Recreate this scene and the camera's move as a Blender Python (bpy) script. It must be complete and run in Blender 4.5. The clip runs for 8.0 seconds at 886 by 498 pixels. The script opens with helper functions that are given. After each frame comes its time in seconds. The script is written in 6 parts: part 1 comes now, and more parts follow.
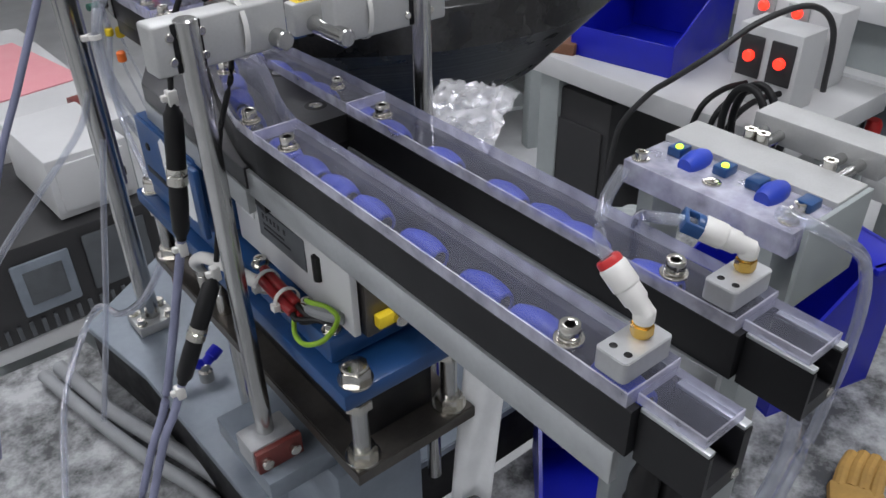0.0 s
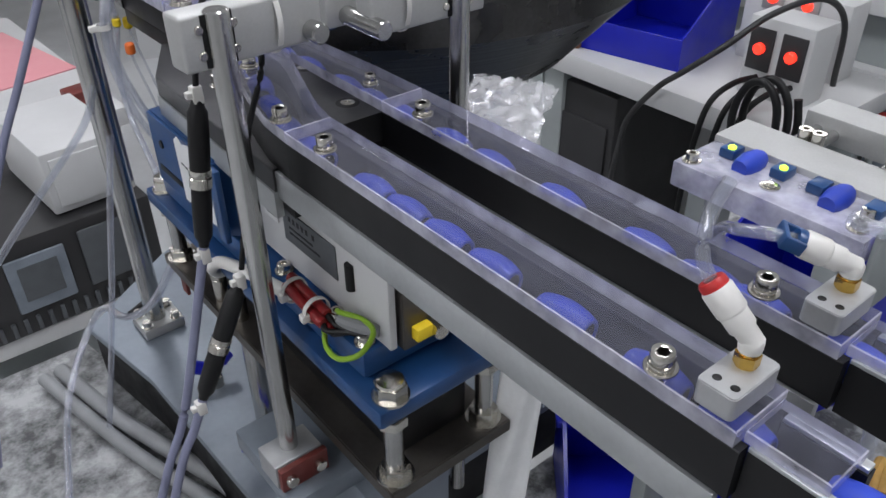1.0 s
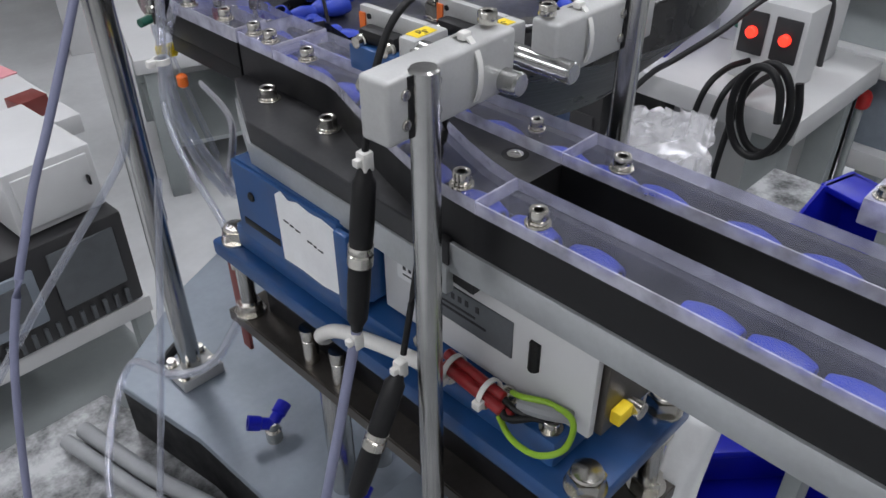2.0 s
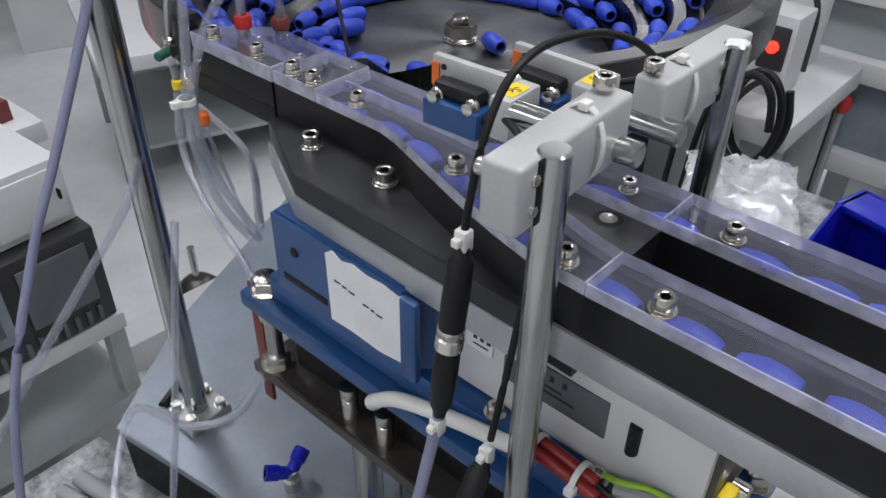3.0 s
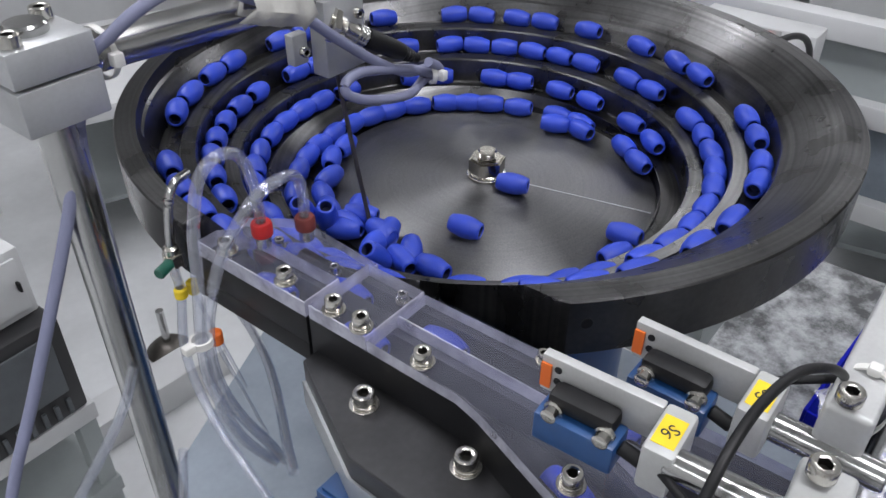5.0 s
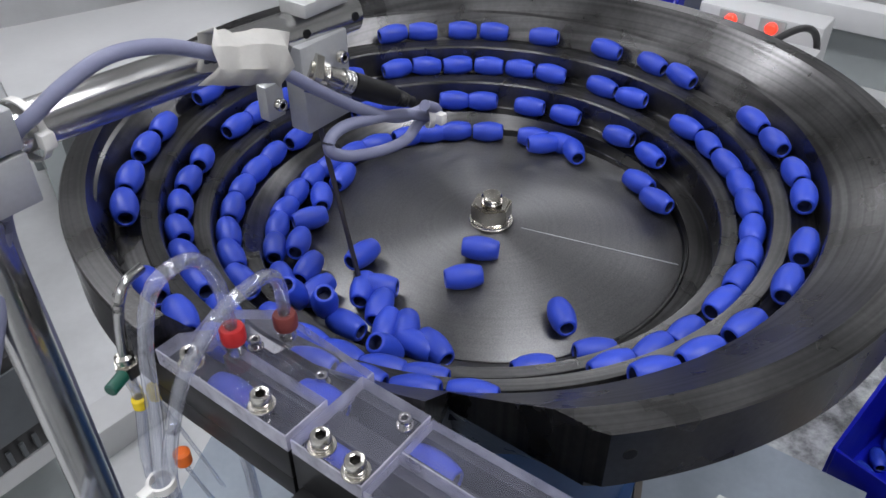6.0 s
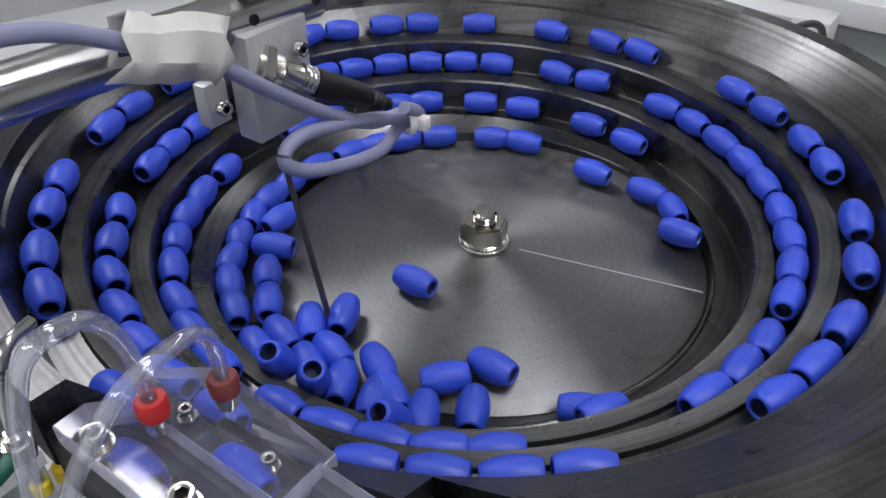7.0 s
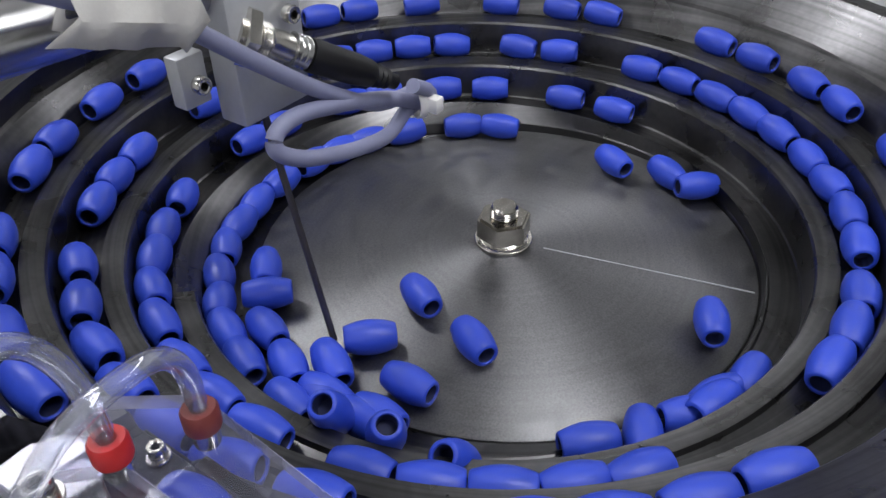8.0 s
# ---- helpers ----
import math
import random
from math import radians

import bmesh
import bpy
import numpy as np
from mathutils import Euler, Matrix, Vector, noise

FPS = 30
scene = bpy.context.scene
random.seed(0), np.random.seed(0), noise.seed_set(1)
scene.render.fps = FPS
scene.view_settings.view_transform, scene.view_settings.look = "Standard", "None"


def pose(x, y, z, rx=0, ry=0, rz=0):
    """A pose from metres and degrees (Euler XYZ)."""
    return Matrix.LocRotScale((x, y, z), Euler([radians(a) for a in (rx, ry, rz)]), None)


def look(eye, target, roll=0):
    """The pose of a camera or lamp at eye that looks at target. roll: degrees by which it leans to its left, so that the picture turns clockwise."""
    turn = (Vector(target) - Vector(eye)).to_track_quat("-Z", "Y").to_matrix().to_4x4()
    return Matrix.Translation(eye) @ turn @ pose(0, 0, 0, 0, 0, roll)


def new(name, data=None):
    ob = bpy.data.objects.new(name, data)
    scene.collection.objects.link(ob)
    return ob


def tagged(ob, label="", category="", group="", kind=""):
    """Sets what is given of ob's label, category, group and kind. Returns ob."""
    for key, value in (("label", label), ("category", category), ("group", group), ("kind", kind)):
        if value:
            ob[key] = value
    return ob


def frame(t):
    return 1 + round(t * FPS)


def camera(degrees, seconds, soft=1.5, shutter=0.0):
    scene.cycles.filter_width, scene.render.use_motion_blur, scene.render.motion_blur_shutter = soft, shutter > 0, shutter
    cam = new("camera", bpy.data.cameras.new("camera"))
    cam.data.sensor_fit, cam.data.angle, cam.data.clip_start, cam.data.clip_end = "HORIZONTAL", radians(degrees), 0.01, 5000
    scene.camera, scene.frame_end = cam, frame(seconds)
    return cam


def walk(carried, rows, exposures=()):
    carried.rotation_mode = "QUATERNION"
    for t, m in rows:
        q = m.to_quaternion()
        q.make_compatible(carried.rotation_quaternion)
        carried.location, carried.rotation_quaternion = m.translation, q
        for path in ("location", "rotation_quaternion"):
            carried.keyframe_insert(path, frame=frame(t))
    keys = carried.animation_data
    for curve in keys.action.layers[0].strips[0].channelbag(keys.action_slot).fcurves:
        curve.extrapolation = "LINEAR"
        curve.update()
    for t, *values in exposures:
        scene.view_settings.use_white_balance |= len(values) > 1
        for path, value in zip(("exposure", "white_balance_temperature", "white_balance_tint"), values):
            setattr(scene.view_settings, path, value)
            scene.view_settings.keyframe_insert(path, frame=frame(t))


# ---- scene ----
cam = camera(58.55, 8.0)
PATH = [
    (0, (-0.1384, -0.1171, 0.3786), (0.3769, 0.5375, -0.1745), -1.04),
    (0.5, (-0.1365, -0.1128, 0.3883), (0.3662, 0.5513, -0.1651), -1.12),
    (1, (-0.1417, -0.0841, 0.3717), (0.3794, 0.5584, -0.1901), -0.50),
    (1.5, (-0.1679, -0.0241, 0.3654), (0.3768, 0.5877, -0.2082), -0.62),
    (2, (-0.1778, 0.0309, 0.3764), (0.3949, 0.6061, -0.2077), -0.40),
    (2.2, (-0.1779, 0.0515, 0.3829), (0.4013, 0.6056, -0.2148), -0.16),
    (3.3, (-0.1820, 0.0963, 0.3853), (0.4301, 0.6244, -0.2032), 1.45),
    (3.5, (-0.1701, 0.0937, 0.3937), (0.4432, 0.6284, -0.1877), 1.64),
    (4, (-0.1499, 0.0996, 0.4055), (0.4630, 0.6435, -0.1677), 1.41),
    (4.5, (-0.1429, 0.1566, 0.4140), (0.4905, 0.6724, -0.1629), 1.32),
    (4.7, (-0.1364, 0.1771, 0.4201), (0.5012, 0.6856, -0.1587), 0.76),
    (5.8, (-0.0861, 0.2449, 0.4358), (0.5504, 0.7187, -0.1729), 0.29),
    (6, (-0.0725, 0.2509, 0.4304), (0.5623, 0.7275, -0.1779), -0.23),
    (6.5, (-0.0478, 0.2650, 0.4168), (0.5881, 0.7325, -0.1973), -0.11),
    (7, (-0.0251, 0.2834, 0.4016), (0.6177, 0.7501, -0.2059), -0.07),
    (7.5, (-0.0086, 0.2974, 0.3844), (0.6340, 0.7701, -0.2186), -0.66),
    (8, (-0.0014, 0.3068, 0.3745), (0.6413, 0.7788, -0.2290), -1.32),
]
walk(cam, [(t, look(eye, target, roll)) for t, eye, target, roll in PATH],
     exposures=((0, -0.12), (2.2, -0.1), (4, 0.0), (6, 0.06), (8, 0.06)))

# ---- world and light ----
world = bpy.data.worlds.new("world")
scene.world = world
world.use_nodes = True
world.node_tree.nodes["Background"].inputs[0].default_value = (0.93, 0.93, 1.0, 1)
world.node_tree.nodes["Background"].inputs[1].default_value = 0.022


def area_lamp(name, at, size_x, size_y, watts):
    data = bpy.data.lights.new(name, "AREA")
    data.shape, data.size, data.size_y, data.energy = "RECTANGLE", size_x, size_y, watts
    data.color = (0.955, 0.955, 1.02)
    ob = new(name, data)
    ob.location = at
    return ob


LAMPS = [(0.34, 1.75), (0.22, -0.25), (-1.7, 1.75), (-1.7, -0.25), (2.95, 1.75), (2.95, -0.25)]
CEILING = 1.62
for lx, ly in LAMPS:
    area_lamp("ceiling_panel_lamp", (lx, ly, CEILING - 0.03), 0.3, 1.2, 11.6)


# ---- materials ----
def material(name, base, rough=0.5, metal=0.0, grain=0.0, scale=60.0, bump=0.0, stain=0.0, coat=0.0, spec=0.5, aniso=0.0,
             vary=0.0, emit=0.0, rings=0.0):
    m = bpy.data.materials.new(name)
    m.use_nodes = True
    n, k = m.node_tree.nodes, m.node_tree.links
    p = n["Principled BSDF"]
    p.inputs["Base Color"].default_value = (*base, 1)
    p.inputs["Roughness"].default_value = rough
    p.inputs["Metallic"].default_value = metal
    p.inputs["Coat Weight"].default_value = coat
    p.inputs["Specular IOR Level"].default_value = spec
    if emit:
        p.inputs["Emission Color"].default_value = (*base, 1)
        p.inputs["Emission Strength"].default_value = emit
    tex = n.new("ShaderNodeTexCoord")
    col = None
    if grain or stain or vary:
        fine = n.new("ShaderNodeTexNoise")
        fine.inputs["Scale"].default_value, fine.inputs["Detail"].default_value = scale * 8, 4
        broad = n.new("ShaderNodeTexNoise")
        broad.inputs["Scale"].default_value, broad.inputs["Detail"].default_value = scale * 0.8, 6
        for t in (fine, broad):
            k.new(tex.outputs["Object"], t.inputs["Vector"])
        a = n.new("ShaderNodeMapRange")
        a.inputs["To Min"].default_value, a.inputs["To Max"].default_value = 1 - grain, 1 + grain
        b = n.new("ShaderNodeMapRange")
        b.inputs["From Min"].default_value, b.inputs["From Max"].default_value = 0.3, 0.7
        b.inputs["To Min"].default_value, b.inputs["To Max"].default_value = 1 - stain, 1 + stain
        k.new(fine.outputs["Fac"], a.inputs["Value"])
        k.new(broad.outputs["Fac"], b.inputs["Value"])
        mul = n.new("ShaderNodeMath")
        mul.operation = "MULTIPLY"
        k.new(a.outputs[0], mul.inputs[0])
        k.new(b.outputs[0], mul.inputs[1])
        last = mul
        if vary:
            info = n.new("ShaderNodeObjectInfo")
            c = n.new("ShaderNodeMapRange")
            c.inputs["To Min"].default_value, c.inputs["To Max"].default_value = 1 - vary, 1 + vary
            k.new(info.outputs["Random"], c.inputs["Value"])
            more = n.new("ShaderNodeMath")
            more.operation = "MULTIPLY"
            k.new(mul.outputs[0], more.inputs[0])
            k.new(c.outputs[0], more.inputs[1])
            last = more
        col = n.new("ShaderNodeVectorMath")
        col.operation = "SCALE"
        col.inputs[0].default_value = base
        k.new(last.outputs[0], col.inputs["Scale"])
        k.new(col.outputs[0], p.inputs["Base Color"])
        r = n.new("ShaderNodeMapRange")
        r.inputs["From Min"].default_value, r.inputs["From Max"].default_value = 0.3, 0.7
        r.inputs["To Min"].default_value, r.inputs["To Max"].default_value = max(0.02, rough * 0.8), min(1, rough * 1.2)
        k.new(broad.outputs["Fac"], r.inputs["Value"])
        k.new(r.outputs[0], p.inputs["Roughness"])
    if bump:
        nb = n.new("ShaderNodeTexNoise")
        nb.inputs["Scale"].default_value, nb.inputs["Detail"].default_value = scale * 10, 3
        k.new(tex.outputs["Object"], nb.inputs["Vector"])
        bp = n.new("ShaderNodeBump")
        bp.inputs["Strength"].default_value, bp.inputs["Distance"].default_value = bump, 0.0006
        k.new(nb.outputs["Fac"], bp.inputs["Height"])
        k.new(bp.outputs[0], p.inputs["Normal"])
    if rings:
        # tool marks: fine grooves round the turning axis
        sep, flat, sq = n.new("ShaderNodeSeparateXYZ"), n.new("ShaderNodeCombineXYZ"), n.new("ShaderNodeVectorMath")
        sq.operation = "LENGTH"
        k.new(tex.outputs["Object"], sep.inputs[0])
        k.new(sep.outputs[0], flat.inputs[0])
        k.new(sep.outputs[1], flat.inputs[1])
        k.new(flat.outputs[0], sq.inputs[0])
        line = n.new("ShaderNodeTexNoise")
        line.noise_dimensions = "1D"
        line.inputs["Scale"].default_value, line.inputs["Detail"].default_value = 420, 5
        k.new(sq.outputs["Value"], line.inputs["W"])
        gr = n.new("ShaderNodeMapRange")
        gr.inputs["From Min"].default_value, gr.inputs["From Max"].default_value = 0.3, 0.7
        gr.inputs["To Min"].default_value, gr.inputs["To Max"].default_value = 1 - rings, 1 + rings
        k.new(line.outputs["Fac"], gr.inputs["Value"])
        again = n.new("ShaderNodeVectorMath")
        again.operation = "SCALE"
        k.new(col.outputs[0], again.inputs[0])
        k.new(gr.outputs[0], again.inputs["Scale"])
        k.new(again.outputs[0], p.inputs["Base Color"])
    if aniso:
        tan = n.new("ShaderNodeTangent")
        tan.direction_type, tan.axis = "RADIAL", "Z"
        p.inputs["Anisotropic"].default_value = aniso
        p.inputs["Anisotropic Rotation"].default_value = 0.25
        k.new(tan.outputs[0], p.inputs["Tangent"])
    return m


def clear_material(name, tint, gloss_rough, frost, frost_colour, steep=4.0):
    """Clear plastic: lets the view through, mirrors at grazing angles, with some frost that also stands in for
    reflected light.
    """
    m = bpy.data.materials.new(name)
    m.use_nodes = True
    n, k = m.node_tree.nodes, m.node_tree.links
    out = n["Material Output"]
    n.remove(n["Principled BSDF"])
    see, shine, haze = n.new("ShaderNodeBsdfTransparent"), n.new("ShaderNodeBsdfGlossy"), n.new("ShaderNodeBsdfDiffuse")
    see.inputs[0].default_value = (*tint, 1)
    shine.inputs["Roughness"].default_value = gloss_rough
    shine.inputs[0].default_value = (0.95, 0.95, 1, 1)
    haze.inputs[0].default_value = (*frost_colour, 1)
    edge, power, fr = n.new("ShaderNodeLayerWeight"), n.new("ShaderNodeMath"), n.new("ShaderNodeMapRange")
    edge.inputs["Blend"].default_value = 0.5
    power.operation = "POWER"
    power.inputs[1].default_value = steep
    fr.inputs["To Min"].default_value, fr.inputs["To Max"].default_value = 0.055, 0.9
    k.new(edge.outputs["Facing"], power.inputs[0])
    k.new(power.outputs[0], fr.inputs["Value"])
    tex, nz = n.new("ShaderNodeTexCoord"), n.new("ShaderNodeTexNoise")
    nz.inputs["Scale"].default_value, nz.inputs["Detail"].default_value = 90, 6
    k.new(tex.outputs["Object"], nz.inputs["Vector"])
    amount = n.new("ShaderNodeMapRange")
    amount.inputs["From Min"].default_value, amount.inputs["From Max"].default_value = 0.3, 0.75
    amount.inputs["To Min"].default_value, amount.inputs["To Max"].default_value = frost * 0.6, frost * 1.5
    k.new(nz.outputs["Fac"], amount.inputs["Value"])
    first, second = n.new("ShaderNodeMixShader"), n.new("ShaderNodeMixShader")
    k.new(amount.outputs[0], first.inputs[0])
    k.new(see.outputs[0], first.inputs[1])
    k.new(haze.outputs[0], first.inputs[2])
    k.new(fr.outputs[0], second.inputs[0])
    k.new(first.outputs[0], second.inputs[1])
    k.new(shine.outputs[0], second.inputs[2])
    k.new(second.outputs[0], out.inputs["Surface"])
    return m


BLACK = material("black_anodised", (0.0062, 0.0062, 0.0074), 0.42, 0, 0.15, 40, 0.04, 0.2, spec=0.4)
BOWL = material("bowl_coating", (0.1, 0.099, 0.1), 0.3, 0.97, 0.22, 45, 0.06, 0.18, aniso=0.6, rings=0.25)
DISC = material("turned_disc", (0.165, 0.165, 0.167), 0.42, 0.93, 0.42, 160, 0.07, 0.07, aniso=0.84, rings=0.04)
PLUG = material("blue_rubber", (0.021, 0.056, 0.47), 0.46, 0, 0.05, 80, 0.05, 0.08, vary=0.1)
# the plugs' blue darkened, as painted shade for their hollow bores
BORE = material("plug_bore_shade", (0.004, 0.008, 0.05), 0.7)
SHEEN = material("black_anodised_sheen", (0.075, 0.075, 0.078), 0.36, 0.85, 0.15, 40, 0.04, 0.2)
STEEL = material("polished_steel", (0.5, 0.5, 0.49), 0.22, 1, 0.06, 50, 0.0, 0.1)
NICKEL = material("nickel_screw", (0.64, 0.62, 0.57), 0.22, 1, 0.08, 120, 0.0, 0.12)
# darker metal: the shade inside the hex sockets is put into the colour
SOCKET = material("shaded_screw_socket", (0.05, 0.048, 0.043), 0.4, 0.9, 0.2, 200, 0.0, 0.2)
NUT = material("plated_nut", (0.42, 0.4, 0.36), 0.16, 1, 0.1, 150, 0.02, 0.2)
DARKSTEEL = material("dark_steel_plate", (0.12, 0.11, 0.1), 0.4, 0.8, 0.15, 40, 0.05, 0.25)
ALU = material("anodised_aluminium", (0.5, 0.51, 0.52), 0.42, 0.55, 0.08, 60, 0.05, 0.08)
PALE = material("pale_aluminium", (0.5, 0.505, 0.5), 0.5, 0.35, 0.07, 90, 0.08, 0.06)
RAIL = material("brushed_rail", (0.5, 0.52, 0.53), 0.38, 0.6, 0.08, 50, 0.04, 0.1)
BLUE = material("blue_enamel", (0.013, 0.066, 0.205), 0.38, 0, 0.06, 40, 0.05, 0.15, coat=0.2)
BRASS = material("brass", (0.62, 0.4, 0.1), 0.22, 1, 0.05, 80, 0.0, 0.1)
WHITE = material("white_plastic", (0.74, 0.73, 0.7), 0.42, 0, 0.03, 50, 0.02, 0.05)
PAPER = material("white_paper", (0.78, 0.79, 0.8), 0.8, 0, 0.04, 60, 0.15, 0.06)
TAPE = material("masking_tape", (0.5, 0.49, 0.46), 0.75, 0, 0.06, 60, 0.3, 0.08)
RED = material("red_plastic", (0.5, 0.02, 0.02), 0.4, 0, 0.05, 60, 0.02, 0.1)
SLEEVE = material("dark_red_sleeve", (0.25, 0.012, 0.014), 0.35, 0, 0.05, 60, 0.02, 0.1)
MAROON = material("maroon_plastic", (0.17, 0.035, 0.03), 0.45, 0, 0.05, 60, 0.02, 0.1)
ORANGE = material("orange_plastic", (0.8, 0.16, 0.02), 0.45, 0, 0.05, 60)
YELLOW = material("yellow_label", (0.85, 0.62, 0.02), 0.6, 0, 0.05, 60)
INK = material("black_ink", (0.02, 0.02, 0.025), 0.7)
BLACKPL = material("black_rubber", (0.007, 0.007, 0.008), 0.5, 0, 0.1, 60, 0.08, 0.1, spec=0.35)
LILAC = material("grey_violet_cable", (0.22, 0.23, 0.34), 0.45, 0, 0.05, 60, 0.03, 0.06)
GREY = material("grey_cable", (0.26, 0.27, 0.28), 0.5, 0, 0.05, 60, 0.03, 0.08)
GREENYEL = material("green_earth_wire", (0.26, 0.46, 0.03), 0.45, 0, 0.05, 60)
GREENVALVE = material("green_plastic", (0.01, 0.09, 0.06), 0.45, 0, 0.05, 60)
GREYPAINT = material("grey_blue_plate", (0.23, 0.265, 0.31), 0.42, 0.2, 0.08, 25, 0.05, 0.15)
PLATELABEL = material("grey_name_plate", (0.12, 0.13, 0.14), 0.5, 0.3, 0.1, 60, 0.02, 0.1)
WALLP = material("white_wall_panel", (0.66, 0.66, 0.65), 0.6, 0, 0.03, 4, 0.0, 0.05)
CABINET = material("white_cabinet", (0.61, 0.615, 0.62), 0.45, 0, 0.03, 8, 0.0, 0.06)
FRAMEGREY = material("grey_steel_frame", (0.34, 0.37, 0.37), 0.5, 0.1, 0.05, 10, 0.02, 0.1)
FLOORP = material("grey_epoxy_floor", (0.63, 0.64, 0.65), 0.35, 0, 0.06, 6, 0.02, 0.12)
BIN = material("blue_bin_plastic", (0.006, 0.012, 0.42), 0.36, 0, 0.04, 30, 0.03, 0.08)
PINK = material("pink_sheet", (0.75, 0.33, 0.36), 0.7, 0, 0.03, 20)
DARKBOX = material("dark_device", (0.03, 0.03, 0.032), 0.5, 0, 0.1, 20, 0.0, 0.1)
WOODY = material("ochre_glove", (0.42, 0.25, 0.07), 0.8, 0, 0.15, 30, 0.3, 0.2)
BROWN = material("brown_cloth", (0.2, 0.09, 0.05), 0.8, 0, 0.15, 30, 0.2, 0.2)
REDLAMP = material("red_indicator", (1.0, 0.03, 0.015), 0.4, emit=2.5)
GREENLAMP = material("green_indicator", (0.6, 1.0, 0.05), 0.4, emit=2.0)
LAMPFACE = material("lamp_diffuser", (0.95, 0.97, 1.0), 0.5, emit=6.0)
# the pale and lilac frost colours also paint reflections on faces and edges
ACRYLIC = clear_material("acrylic_face", (0.95, 0.95, 0.985), 0.05, 0.05, (0.55, 0.57, 0.72))
EDGE = clear_material("acrylic_cut_edge", (0.8, 0.8, 0.92), 0.25, 0.5, (0.68, 0.68, 0.79))
TUBE = clear_material("clear_tube", (0.94, 0.95, 0.975), 0.04, 0.08, (0.72, 0.74, 0.78), 2.2)
FILM = clear_material("plastic_film", (0.94, 0.94, 0.95), 0.2, 0.3, (0.8, 0.8, 0.82), 3.0)


def stone_material():
    """Worn, mottled table top."""
    m = material("mottled_table_top", (0.3, 0.31, 0.31), 0.5, 0.0, 0.2, 20, 0.1, 0.5)
    n, k = m.node_tree.nodes, m.node_tree.links
    p = n["Principled BSDF"]
    tex, nz, ramp = n.new("ShaderNodeTexCoord"), n.new("ShaderNodeTexNoise"), n.new("ShaderNodeValToRGB")
    nz.inputs["Scale"].default_value, nz.inputs["Detail"].default_value, nz.inputs["Roughness"].default_value = 22, 9, 0.7
    ramp.color_ramp.elements[0].position, ramp.color_ramp.elements[1].position = 0.4, 0.62
    ramp.color_ramp.elements[0].color, ramp.color_ramp.elements[1].color = (0.05, 0.053, 0.055, 1), (0.42, 0.43, 0.44, 1)
    k.new(tex.outputs["Object"], nz.inputs["Vector"])
    k.new(nz.outputs["Fac"], ramp.inputs["Fac"])
    k.new(ramp.outputs[0], p.inputs["Base Color"])
    return m


STONE = stone_material()

# ---- mesh helpers; lengths in millimetres ----
MM = 0.001


def mesh_of(bm, mats, sharp=35):
    bmesh.ops.scale(bm, vec=(MM, MM, MM), verts=bm.verts)
    bmesh.ops.recalc_face_normals(bm, faces=bm.faces)
    data = bpy.data.meshes.new("mesh")
    bm.to_mesh(data)
    bm.free()
    for m in mats if isinstance(mats, (list, tuple)) else [mats]:
        data.materials.append(m)
    data.shade_smooth()
    data.set_sharp_from_angle(angle=radians(sharp))
    return data


def part(name, bm, mats, parent=None, label="", at=None):
    """One mesh object under a thing or part; its points are given in the thing's space."""
    ob = new(name, mesh_of(bm, mats))
    if parent:
        ob.parent = parent
    if at is not None:
        ob.matrix_basis = at
    return tagged(ob, label)


def thing(name, label, category, group="", kind="", at=None):
    ob = new(name)
    ob.empty_display_size = 0.01
    if at is not None:
        ob.matrix_basis = at
    return tagged(ob, label, category, group, kind)


def mpose(x, y, z, rx=0, ry=0, rz=0):
    return pose(x * MM, y * MM, z * MM, rx, ry, rz)


def new_bm():
    return bmesh.new()


def box(bm, x0, x1, y0, y1, z0, z1, bevel=0.0, mat=0, segs=2):
    v = [bm.verts.new((x, y, z)) for x in (x0, x1) for y in (y0, y1) for z in (z0, z1)]
    quads = [(0, 1, 3, 2), (4, 6, 7, 5), (0, 4, 5, 1), (2, 3, 7, 6), (0, 2, 6, 4), (1, 5, 7, 3)]
    fs = [bm.faces.new([v[i] for i in q]) for q in quads]
    for f in fs:
        f.material_index = mat
    if bevel:
        edges = list({e for f in fs for e in f.edges})
        r = bmesh.ops.bevel(bm, geom=edges, offset=bevel, segments=segs, profile=0.5, affect="EDGES")
        for f in r["faces"]:
            f.material_index = mat
    return bm


def prism(bm, pts, z0, z1, bevel=0.0, mat=0, side_mat=None):
    lo = [bm.verts.new((x, y, z0)) for x, y in pts]
    hi = [bm.verts.new((x, y, z1)) for x, y in pts]
    fs = [bm.faces.new(lo[::-1]), bm.faces.new(hi)]
    for f in fs:
        f.material_index = mat
    sides = []
    for i in range(len(pts)):
        j = (i + 1) % len(pts)
        sides.append(bm.faces.new((lo[i], lo[j], hi[j], hi[i])))
    for f in sides:
        f.material_index = mat if side_mat is None else side_mat
    if bevel:
        bmesh.ops.bevel(bm, geom=list({e for e in fs[1].edges}), offset=bevel, segments=2, affect="EDGES")
    return bm


def basis(p0, p1):
    d = Vector(p1) - Vector(p0)
    return Matrix.Translation(p0) @ d.to_track_quat("Z", "Y").to_matrix().to_4x4(), d.length


